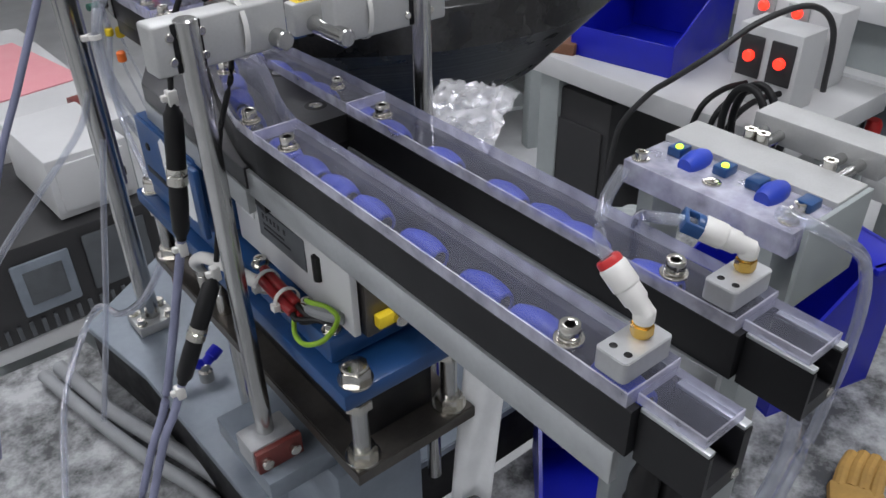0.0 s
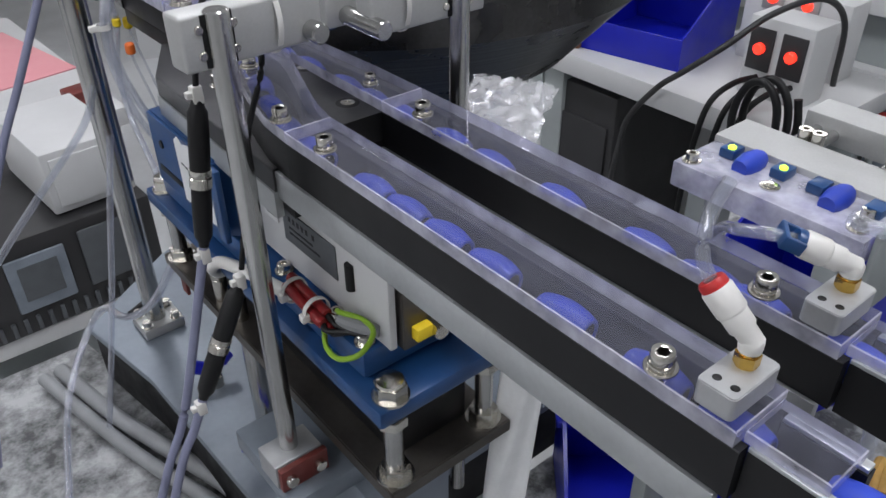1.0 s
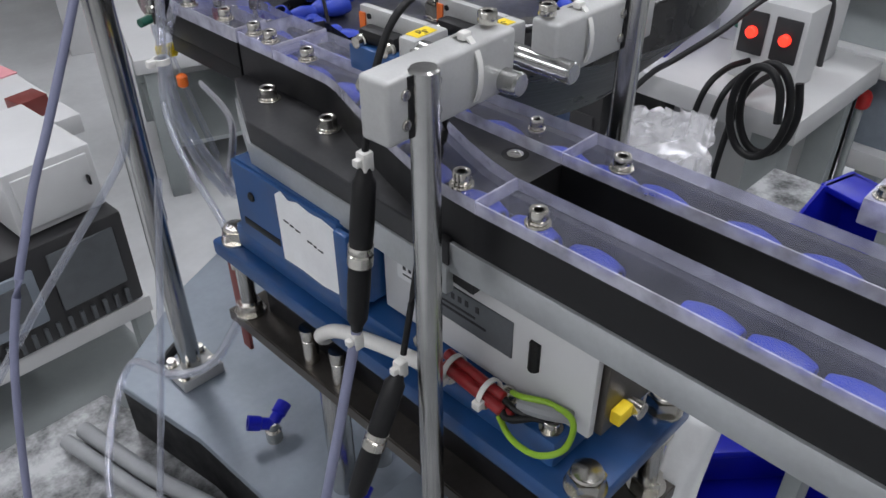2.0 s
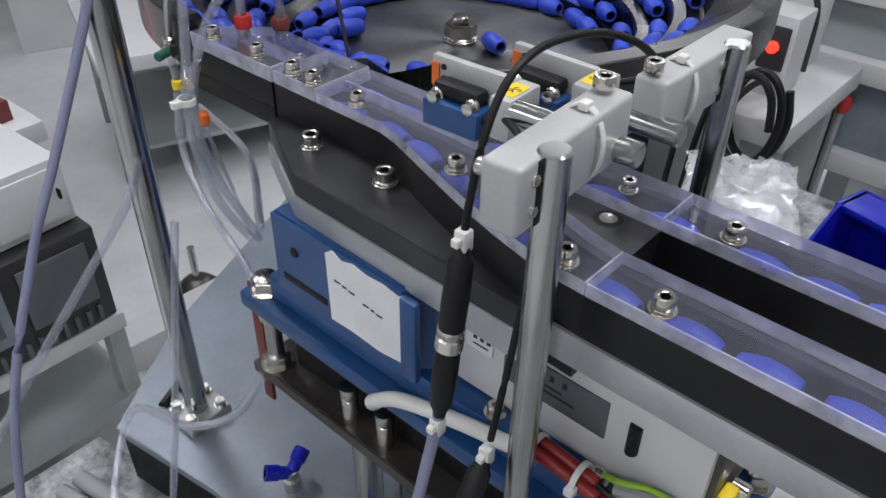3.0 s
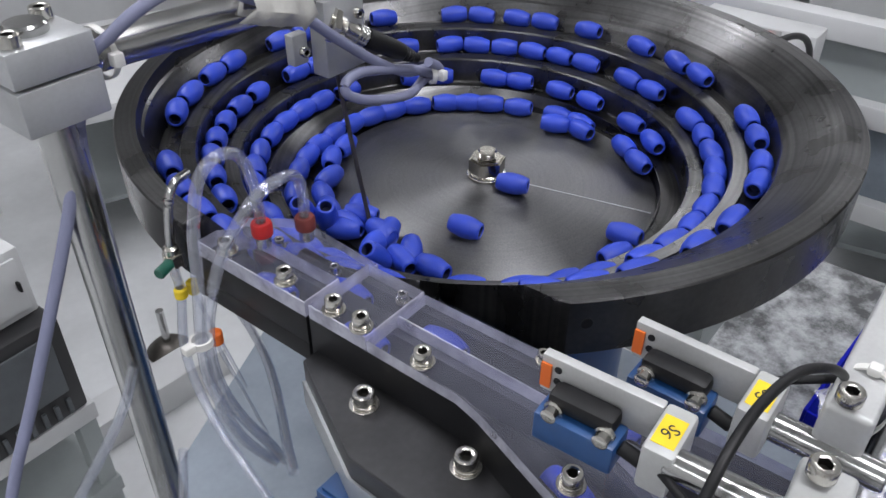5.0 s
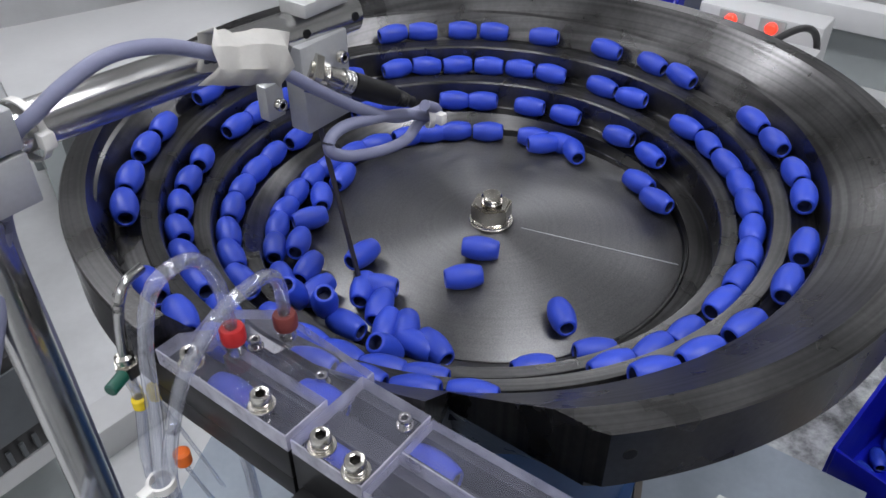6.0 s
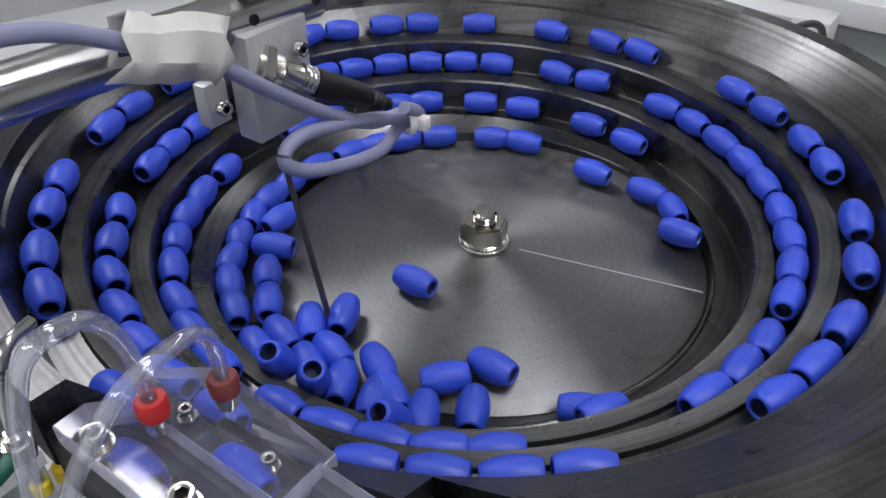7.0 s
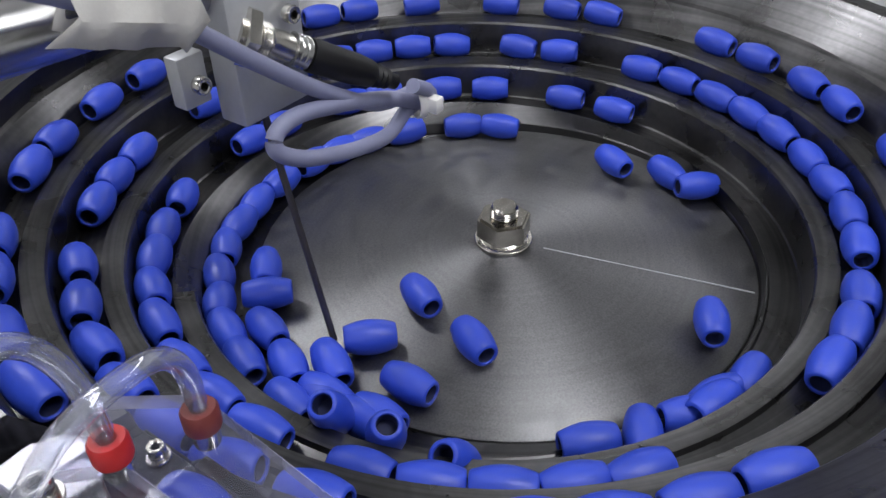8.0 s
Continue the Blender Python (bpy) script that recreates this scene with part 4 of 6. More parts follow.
# ---- post with the horizontal arm over the bowl ----
def arm_post():
    ob = thing("arm_post", "tall polished steel post with clamp and horizontal arm over the bowl", "post", at=mpose(6, 504.6, 0))
    bm = new_bm()
    rod(bm, (0, 0, -79), (0, 0, 322), 8.4, 32, 1)
    part("post", bm, STEEL, ob)
    bm = new_bm()
    box(bm, -17, 19, -17, 15, -81, -71, 1.5)
    part("post_foot", bm, PALE, ob)
    for dx, dy in ((-12, -11), (13, 9), (-12, 9), (13, -12)):
        bm = new_bm()
        lathe(bm, [(0, -71), (5, -71), (5, -70), (3.6, -70), (3.6, -65), (0, -65)], Matrix.Translation((dx, dy, 0)), 16)
        part("foot_screw", bm, NICKEL, ob)
    bm = new_bm()
    box(bm, -18, 17, -17, 14, 284, 302.6, 1)
    part("lower_jaw", bm, ALU, ob)
    bm = new_bm()
    box(bm, -18, 17, -17, 14, 303.8, 318, 1)
    part("upper_jaw", bm, ALU, ob)
    for dx, dy in ((-12, -11), (-11, 8), (11, 8)):
        p = new("jaw_screw", SCREWS[8.5][0])
        p.parent, p.matrix_basis = ob, mpose(dx, dy, 316.5)
    bm = new_bm()
    rod(bm, (-4, 2, 303), (168, -19, 303), 8.6, 32, 0.8)
    part("arm", bm, STEEL, ob, "brushed steel horizontal arm")
    for q, z in ((136, 304), (162, 304)):
        bm = new_bm()
        y = 2 - 21 * (q + 4) / 172
        rod(bm, (q, y - 8.2, z), (q - 0.1, y - 8.9, z), 2.0, 14, 0.2)
        part("arm_hole", bm, BLACKPL, ob)
    bm = new_bm()
    box(bm, 134, 160, -26, -11, 311, 317, 0.8)
    part("top_plate", bm, PALE, ob)
    bm = new_bm()
    box(bm, 142, 152, -24, -18, 317.1, 317.4)
    part("label", bm, YELLOW, ob, "yellow printed label")
    bm = new_bm()
    box(bm, 128, 156, -27, -16, 262, 301, 0.8)
    part("hanger", bm, ALU, ob, "aluminium hanger block")
    bm = new_bm()
    box(bm, 118, 127.8, -14, -8, 268, 284, 0.8)
    part("side_block", bm, ALU, ob)
    for x, z in ((149, 291), (122, 276)):
        p = new("hanger_screw", SCREWS[5.5][0])
        p.parent, p.matrix_basis = ob, mpose(x, -26.5 if x > 130 else -14.5, z, 90, 0, 0)
    return ob


arm_post()


def level_sensor():
    ob = thing("level_sensor", "threaded metal proximity sensor with black plug and thin steel feeler", "sensor")
    a, b = Vector((140, 481, 289)), Vector((200, 462, 252))
    m, length = basis(a, b)
    bm = new_bm()
    lathe(bm, [(0, -2), (5.8, -2)] + [q for i in range(9) for q in ((5.8, i * 1.0), (5.3, i * 1.0 + 0.5))] + [(4.6, 10), (4.6, 17), (0, 17)], m, 24)
    part("sensor_barrel", bm, NICKEL, ob)
    bm = new_bm()
    bmesh.ops.transform(prism(bm, hexagon(9.5), -1, 3, 0.5), matrix=m, verts=bm.verts)
    part("lock_nut", bm, NICKEL, ob)
    bm = new_bm()
    prof = [(4.4, 17)]
    for i in range(3):
        prof += [(5.4, 17.4 + i * 2), (5.4, 18.6 + i * 2), (5.1, 18.9 + i * 2)]
    lathe(bm, prof + [(4.6, 24), (0, 24)], m, 26)
    part("coupling_ring", bm, STEEL, ob)
    bm = new_bm()
    prof = [(0, 24), (5.2, 24), (5.4, 26), (5.2, 42), (4.6, 48)] + [q for i in range(4) for q in ((4.4 - i * 0.3, 49 + i * 2.2), (3.4 - i * 0.2, 50 + i * 2.2))] + [(2.6, 60), (0, 60)]
    lathe(bm, prof, m, 24)
    part("plug", bm, BLACKPL, ob, "black moulded cable plug")
    bm = new_bm()
    hose(bm, [(150, 489, 264), (151, 487, 245), (151, 479, 205), (149, 469, 168.5)], 1.3, 10, 6)
    part("feeler", bm, DARKSTEEL, ob, "thin dark steel feeler rod")
    bm = new_bm()
    hose(bm, [(196, 463, 255), (206, 465, 249), (212, 468, 243), (206, 470, 243), (192, 470, 250), (178, 470, 255), (162, 469, 260), (146, 468, 264), (136, 467, 263), (134, 466, 258),
              (142, 465, 252), (156, 466, 246), (174, 468, 240), (190, 470, 237), (202, 472, 240), (211, 473, 240), (212, 474, 244), (202, 473, 246), (184, 471, 251), (158, 470, 267), (136, 471, 284),
              (117, 473, 300), (104, 475, 308), (92, 478, 314), (76, 478, 322), (62, 478, 326), (50, 479, 326), (38, 482, 321), (30, 487, 314), (20, 495, 302), (13, 502, 270), (14, 506, 200), (16, 512, 60)], 2.7, 12, 8)
    part("sensor_cable", bm, LILAC, ob, "grey-violet sensor cable")
    for x, y, z, r in ((206, 469, 244, 6.0), (30, 501, 303, 10.6)):
        bm = new_bm()
        lathe(bm, [(r, -1.4), (r + 0.8, -1.4), (r + 0.8, 1.4), (r, 1.4)], Matrix.Translation((x, y, z)) @ Matrix.Rotation(radians(90), 4, "Y") @ Matrix.Rotation(radians(-7 if r > 8 else 30), 4, "X"), 24, close=True)
        box(bm, x - 2, x + 3, y - r - 4, y - r + 1, z - 3, z + 3, 1)
        part("cable_tie", bm, WHITE, ob, "white cable tie")
    bm = new_bm()
    rng = random.Random(7)
    cols, rows = 12, 7
    grid = []
    for i in range(cols):
        line = []
        for j in range(rows):
            u, w = i / (cols - 1), j / (rows - 1)
            x = 90 + 30 * u + 7 * math.sin(w * 4.4) + (2.5 * math.sin(w * 17) if i in (0, cols - 1) else 0)
            ang = radians(-130 + 250 * w)
            rr = 8.2 + 3.6 * max(0, math.cos(ang * 0.8)) + 0.8 * math.sin(9 * u + 4 * w) + rng.uniform(-0.7, 0.7)
            line.append(bm.verts.new((x, 487 - rr * 1.15 * math.sin(ang) * 0.9 - 7 - 6 * u, 310 - 9 * u + rr * math.cos(ang) * 0.95)))
        grid.append(line)
    for i in range(cols - 1):
        for j in range(rows - 1):
            bm.faces.new((grid[i][j], grid[i + 1][j], grid[i + 1][j + 1], grid[i][j + 1]))
    tape = part("tape_wrap", bm, TAPE, ob, "crumpled white masking tape round cable and arm")
    solid = tape.modifiers.new("thickness", "SOLIDIFY")
    solid.thickness = 0.0004
    return ob


level_sensor()


# ---- air tubes, cables ----
def tube_thing(name, label, pts, r, mat, category, hollow=0.0, extras=()):
    ob = thing(name, label, category)
    bm = new_bm()
    hose(bm, pts, r, 12, 8, 0, hollow)
    part("tube" if hollow else "cable", bm, mat, ob)
    for kind, q, m2 in extras:
        bm = new_bm()
        if kind == "tie":
            lathe(bm, [(r + 1.2, -1.6), (r + 2.2, -1.6), (r + 2.2, 1.6), (r + 1.2, 1.6)], Matrix.Translation(q), 20, close=True)
            box(bm, q[0] - r - 6, q[0] - r - 1, q[1] - 2, q[1] + 2, q[2] - 2, q[2] + 2, 0.8)
            part("cable_tie", bm, m2, ob, "white cable tie")
        elif kind == "ring":
            lathe(bm, [(r * 0.8, -3), (r + 0.5, -2.4), (r + 0.8, -2), (r + 0.8, 2), (r + 0.4, 2.4), (r * 0.8, 3)], Matrix.Translation(q), 20)
            part("tube_marker", bm, m2, ob, "coloured tube marker")
    return ob


def tube_fitting(x, y, z, mat, label):
    ob = thing("tube_socket", label, "air fitting", "outlet air sockets", at=mpose(x, y, z))
    bm = new_bm()
    lathe(bm, [(1.6, -6), (3.2, -6), (3.4, -5), (3.4, -0.5), (2.4, 0)], None, 18)
    part("metal_stem", bm, NICKEL, ob)
    bm = new_bm()
    lathe(bm, [(2.2, -0.4), (4.4, -0.2), (4.6, 0.5), (4.6, 5.2), (4.0, 6.2), (2.2, 6.2)], None, 20)
    part("release_collar", bm, mat, ob)


tube_fitting(45.5, 432.4, 234.5, RED, "red push-in air socket on the outlet cover")
tube_fitting(65.1, 427.2, 229.5, MAROON, "maroon push-in air socket on the outlet cover")
tube_thing("air_tube", "clear air tube arching from the red socket", [(45.5, 432.4, 238), (43.5, 431, 260), (37, 428, 277), (27, 426, 283), (18, 428, 277), (13, 431, 256), (7, 427, 232), (0, 421, 213), (-1, 420, 188), (7, 420, 151), (20, 416, 122)],
           2.5, TUBE, "air tube", 1.6, (("tie", (-1, 420, 213), WHITE),))
tube_thing("air_tube", "clear air tube arching from the maroon socket", [(65.1, 427.2, 233), (63.5, 425, 250), (56, 420, 263), (44, 416, 268), (33, 416, 266), (25, 418, 258), (17, 421, 246), (9, 421, 231), (2, 419, 214), (2, 419, 190), (10, 420, 160), (20, 417, 134), (25, 416, 118)],
           2.5, TUBE, "air tube", 1.6)
for x, y, z, m, lab in ((30, 470, 197, YELLOW, "yellow"), (19, 442, 189, ORANGE, "orange")):
    mark = thing("tube_plug", "small %s plug hanging on the air tubes" % lab, "tube plug", "tube plugs", at=mpose(x, y, z))
    bm = new_bm()
    lathe(bm, [(0, -4), (2.4, -4), (3.2, -3), (3.2, 2.4), (2.2, 3.4), (0, 3.6)], None, 16)
    part("cap", bm, m, mark)
    bm = new_bm()
    hose(bm, [(0, 0, -3.8), (2, 0.5, -14), (8, 0, -40), (16, -2, -78)], 0.9, 8, 5)
    part("thin_tube", bm, TUBE, mark)
tube_thing("air_tube", "thin clear air tube running down beside the track head", [(21, 466, 222), (21, 467, 212), (22, 468, 199), (14, 462, 170), (8, 440, 145), (4, 400, 120), (0, 384, 112)],
           2.2, TUBE, "air tube", 1.5, (("ring", (22, 468, 199), YELLOW),))
tube_thing("bent_wire_pipe", "bent metal pipe hooked over the outlet edge", [(21, 466, 224), (22, 465, 236), (24, 464, 248), (29, 465, 255), (38, 468, 255)], 2.0, STEEL, "pipe")
valve = thing("pipe_valve", "small metal pipe fitting with a green valve knob", "valve", at=mpose(21, 466, 217))
bm = new_bm()
prism(bm, hexagon(4.6), 0, 6, 0.4)
lathe(bm, [(3, 6), (3.4, 6.4), (3.4, 9), (2.2, 10), (0, 10)], None, 18)
part("hex_fitting", bm, NICKEL, valve)
bm = new_bm()
rod(bm, (-3, -2, 3), (-11, -5, 3), 2.6, 14)
part("valve_knob", bm, GREENVALVE, valve, "dark green valve knob")
tube_thing("air_tube", "clear air tube lying over the base plate", [(0, 383, 62), (-20, 400, 20), (-30, 450, -20), (-36, 520, -55), (-83, 478, -90), (-115, 405, -120), (-135, 340, -136)], 3.0, TUBE, "air tube", 2.0)
tube_thing("air_tube", "thin clear air tube leading away from the machine", [(8, 386, 150), (60, 470, 140), (120, 620, 100)], 2.4, TUBE, "air tube", 1.6)
tube_thing("power_cable", "thick grey power cable lying on the table", [(-75, 560, -128), (-58, 480, -131), (-40, 420, -131), (-16, 345, -132), (-8, 290, -132), (-6, 200, -132)], 7.0, GREY, "cable")
tube_thing("power_cable", "thick grey power cable on the table beside another", [(-90, 560, -130), (-70, 470, -133), (-52, 400, -133), (-28, 320, -133), (-22, 200, -133)], 6.0, GREY, "cable")
tube_thing("motor_cable", "white cable of the vibrator coiled beside its plate", [(10, 284, 116), (-6, 287, 104), (-13, 283, 112), (-12, 270, 122), (-8, 255, 124), (-6, 235, 128), (-4, 206, 134), (0, 200, 140)], 3.6, WHITE, "cable")
tube_thing("hanging_cable", "grey-violet cable hanging from the post clamp to the table", [(10, 500, 300), (16, 500, 288), (4, 500, 255), (-10, 500, 225), (-42, 500, 164), (-70, 500, 112), (-110, 495, 20), (-150, 480, -132)], 2.8, LILAC, "cable")
tube_thing("hanging_tube", "clear tube running from the post down to the table", [(-190, 500, -132), (-150, 500, -30), (-94, 500, 36), (-50, 500, 80), (-10, 500, 120), (4, 496, 150)], 2.8, TUBE, "air tube", 1.8)
tube_thing("hanging_tube", "clear tube hanging near the post", [(-70, 430, -100), (-40, 440, 0), (-20, 445, 80), (-6, 450, 130)], 2.4, TUBE, "air tube", 1.7)
tube_thing("drain_tube", "clear tube curving down beside the nose", [(150, 20, 205), (166, 0, 195), (210, 0, 160), (226, 0, 110), (216, 0, 46), (190, 0, -20), (150, 0, -130)], 3.2, TUBE, "air tube", 2.2)
tube_thing("drain_tube", "clear tube hanging under the tracks", [(95, -20, 190), (118, -25, 130), (108, -20, 60), (80, -10, -60), (70, 0, -136)], 3.0, TUBE, "air tube", 2.1)


def sensor_lead(label, upper, joint, lower):
    """Cable with an inline connector: two black sleeves round a metal ring."""
    ob = thing("sensor_lead", label, "cable", "sensor leads")
    bm = new_bm()
    hose(bm, upper, 1.35, 12, 8)
    part("cable", bm, BLACKPL, ob)
    a, b = Vector(joint[0]), Vector(joint[1])
    m, n = basis(a, b)
    bm = new_bm()
    lathe(bm, [(0, 0), (2.4, 0), (3.2, n * 0.05), (4.4, n * 0.08), (4.7, n * 0.3), (4.5, n * 0.45), (0, n * 0.45)], m, 20)
    part("upper_sleeve", bm, BLACKPL, ob, "black rubber sleeve")
    bm = new_bm()
    lathe(bm, [(0, n * 0.44), (4.9, n * 0.45), (4.9, n * 0.49), (4.4, n * 0.5), (5.0, n * 0.51), (5.0, n * 0.57), (4.2, n * 0.58), (0, n * 0.58)], m, 20)
    part("coupling_ring", bm, NICKEL, ob)
    bm = new_bm()
    lathe(bm, [(0, n * 0.58), (4.4, n * 0.58), (4.6, n * 0.7), (4.2, n * 0.92), (2.6, n * 0.97), (2.4, n), (0, n)], m, 20)
    part("lower_sleeve", bm, BLACKPL, ob, "black rubber sleeve")
    bm = new_bm()
    hose(bm, lower, 2.3, 12, 8)
    part("grey_cable", bm, LILAC, ob, "grey-violet cable")
    for q in (a + (a - b).normalized() * 3, b + (b - a).normalized() * 4):
        bm = new_bm()
        box(bm, q.x - 2.6, q.x + 2.2, q.y - 2.4, q.y + 2.4, q.z - 5, q.z + 3, 0.8)
        box(bm, q.x - 5, q.x - 2, q.y - 1.5, q.y + 1.5, q.z - 2, q.z + 1, 0.5)
        part("wire_tie", bm, WHITE, ob, "white wire tie")


sensor_lead("black sensor cable arching over the clamp bars to an inline connector",
            [(64, 226, 262), (68, 214, 267), (62, 210, 275), (52, 213, 284), (39, 218, 290), (22, 221, 293), (5, 222, 293), (-9, 222, 287), (-18, 222, 273), (-23, 222, 256), (-26, 222, 240)],
            [(-26, 222, 238), (-36, 222, 168)], [(-36, 222, 168), (-42, 222, 148), (-54, 222, 108), (-66, 222, 72), (-80, 222, 44), (-100, 222, -10), (-130, 225, -130)])
sensor_lead("black sensor cable hanging behind the rod to a lower connector",
            [(14, 240, 262), (6, 226, 262), (-2, 206, 252), (-13, 205, 225), (-19, 205, 195), (-27, 205, 160)],
            [(-30, 205, 152), (-58, 205, 97)], [(-58, 205, 97), (-66, 205, 80), (-76, 205, 62), (-100, 205, 0), (-150, 205, -130)])


def red_strip():
    bm = new_bm()
    box(bm, 4, 6.5, 393.5, 402, 18, 108, 0.4)
    ob = part("red_strip", bm, MAROON)
    tagged(ob, "dark red plastic strip fixed to the end of the stand", "strip")


red_strip()


def blue_valve(x, y, z, label):
    ob = thing("quick_valve", label, "valve", at=mpose(x, y, z))
    bm = new_bm()
    lathe(bm, [(0, 0), (6, 0), (6, 10), (4.5, 12), (4.5, 18), (0, 18)], None, 20)
    part("brass_base", bm, NICKEL, ob)
    for a in (20, 150):
        bm = new_bm()
        d = Vector((math.cos(radians(a)), math.sin(radians(a)), 0.35)).normalized()
        m, n = basis((0, 0, 16), Vector((0, 0, 16)) + d * 20)
        lathe(bm, [(3.5, 0), (4.5, 3), (4.5, 8), (5.6, 9), (5.6, 18), (3, 18)], m, 18)
        part("blue_collar", bm, BIN, ob, "blue push-in collar")


blue_valve(12, 400, -81, "metal valve with two blue push-in collars on the base plate")
blue_valve(6, 300, -81, "metal valve with blue push-in collars beside the stand")

# ---- surroundings ----
def parts_bin(at, w, d, h, label):
    """Open-fronted plastic bin with a lip, low front and hollow inside."""
    ob = thing("parts_bin", label, "parts bin", "blue parts bins", at=at)
    t = 3
    bm = new_bm()
    box(bm, 0, w, 0, d, 0, t, 0.5)
    part("bin_floor", bm, BIN, ob)
    for name, x0, x1 in (("bin_side", 0, t), ("bin_side", w - t, w)):
        bm = new_bm()
        prof = [(0, 0), (d, 0), (d, h), (d * 0.62, h), (0, h * 0.45)]
        a = [bm.verts.new((x0, y, z)) for y, z in prof]
        b = [bm.verts.new((x1, y, z)) for y, z in prof]
        bm.faces.new(a)
        bm.faces.new(b[::-1])
        for i in range(len(prof)):
            j = (i + 1) % len(prof)
            bm.faces.new((a[i], a[j], b[j], b[i]))
        part(name, bm, BIN, ob)
    bm = new_bm()
    box(bm, t, w - t, 0, t, t, h * 0.45, 0.6)
    part("bin_front", bm, BIN, ob)
    bm = new_bm()
    box(bm, t, w - t, d - t, d, t, h, 0.6)
    part("bin_back", bm, BIN, ob)
    bm = new_bm()
    box(bm, -4, w + 4, d * 0.66, d + 4, h - 7, h, 1.5)
    box(bm, t, w - t, d * 0.66, d - t, h - 8, h + 1)
    bmesh.ops.delete(bm, geom=[f for f in bm.faces if all(t - 1 < v.co.x < w - t + 1 and v.co.z > h - 9 for v in f.verts)], context="FACES")
    part("bin_rim", bm, BIN, ob)
    return ob


def side_fixture():
    """Acrylic bridge plate with small sensors on uprights beside the tracks."""
    ob = thing("sensor_bridge", "clear acrylic bridge plate with blue plugs and sensors on grey uprights", "fixture", at=mpose(157, 108, 0, 0, 0, -90))
    bm = new_bm()
    box(bm, 0, 94, 0, 34, 180, 193, 0.6)
    part("acrylic_plate", bm, EDGE, ob, "frosted clear acrylic plate")
    for x in (9, 76):
        bm = new_bm()
        box(bm, x, x + 10, 3, 30, TABLE, 179.8, 1)
        part("upright", bm, FRAMEGREY, ob)
    bm = new_bm()
    box(bm, -1, 95, 34.3, 62, 180, 196, 0.8)
    part("back_bar", bm, PALE, ob, "pale aluminium bar")
    bm = new_bm()
    box(bm, 95.2, 98, 6, 62, 150, 195, 0.6)
    part("end_plate", bm, FRAMEGREY, ob, "grey end plate")
    bm = new_bm()
    box(bm, 16, 88, 90, 112, 184, 199, 0.8)
    part("upper_bar", bm, PALE, ob, "pale aluminium bar")
    for x in (24, 33, 68, 78):
        bm = new_bm()
        rod(bm, (x, 60, 190), (x, 91, 190), 3.0, 14)
        part("guide_pin", bm, STEEL, ob)
    for x, y in ((6, 6), (87, 8), (85, 20), (44, 12)):
        bm = new_bm()
        lathe(bm, [(0, 193), (4.6, 193), (4.6, 193.8), (3.1, 194), (3.1, 197.4 if x != 44 else 194.6), (1.5, 197.6 if x != 44 else 194.7), (1.5, 195.4), (0, 195.4)], Matrix.Translation((x, y, 0)), 18)
        part("plate_screw", bm, NICKEL, ob)
    for x, y in ((29, 66), (36, 66), (74, 64)):
        bm = new_bm()
        lathe(bm, [(0, 192), (3.4, 192), (3.4, 200), (1.6, 200), (1.6, 198), (0, 198)], Matrix.Translation((x, y, 0)), 16)
        part("bar_screw", bm, NICKEL, ob)
    for x in (27, 70):
        bm = new_bm()
        lathe(bm, [(0, -9), (4, -9), (5.2, -6), (6, 0), (5.2, 6), (4, 9), (0, 9)], Matrix.Translation((x, 22, 194.6)) @ Matrix.Rotation(radians(90), 4, "X"), 20)
        part("seated_plug", bm, PLUG, ob, "blue rubber plug seated in the plate")
    for x in (15, 42, 60, 86):
        bm = new_bm()
        box(bm, x - 4, x + 4, 20, 30, 193.1, 198, 0.8)
        part("sensor_head", bm, BLUE, ob, "small blue sensor head")
        if x in (15, 42):
            bm = new_bm()
            lathe(bm, [(1.9, 198), (1.9, 199), (1.2, 199.6), (0, 199.6)], Matrix.Translation((x + 1, 23, 0)), 12)
            part("indicator", bm, GREENLAMP, ob, "lit green indicator")


side_fixture()


def work_bench(at, w, d, h, label, top=None):
    ob = thing("work_bench", label, "work bench", "white work benches", at=at)
    bm = new_bm()
    box(bm, 0, w, 0, d, h - 40, h, 3)
    part("bench_top", bm, top or CABINET, ob)
    for x in (20, w - 70):
        for y in (10, d - 60):
            bm = new_bm()
            box(bm, x, x + 50, y, y + 50, 0, h - 40, 2)
            part("leg", bm, FRAMEGREY, ob)
    bm = new_bm()
    box(bm, 20, w - 20, d - 30, d - 10, h * 0.12, h - 60)
    part("back_panel", bm, CABINET, ob)
    bm = new_bm()
    box(bm, 30, w - 30, 60, d - 40, h * 0.3, h * 0.33)
    part("lower_shelf", bm, FRAMEGREY, ob)
    return ob


BENCH_Z = -150
work_bench(mpose(925, 945, FLOOR, 0, 0, -90), 545, 320, BENCH_Z - FLOOR, "white work bench with grey steel frame")
work_bench(mpose(1500, 1900, FLOOR, 0, 0, -40), 2000, 600, 700, "long white bench standing farther back")
work_bench(mpose(-760, 1500, FLOOR, 0, 0, 2), 1080, 800, 520, "white bench behind the machine")
work_bench(mpose(620, 1950, FLOOR, 0, 0, -20), 1100, 600, 420, "low white bench behind the bowl")
work_bench(mpose(1600, 500, FLOOR, 0, 0, -80), 1600, 500, 500, "low grey bench beside the machine", GREYPAINT)
parts_bin(mpose(965, 880, BENCH_Z, 0, 0, -80), 210, 230, 125, "blue plastic parts bin on the white bench")
parts_bin(mpose(434, 245, TABLE, 0, 0, -105), 150, 120, 138, "blue plastic parts bin with plugs beside the machine")
parts_bin(mpose(150, 140, TABLE, 0, 0, -42), 130, 90, 70, "blue plastic parts bin standing under the tracks")


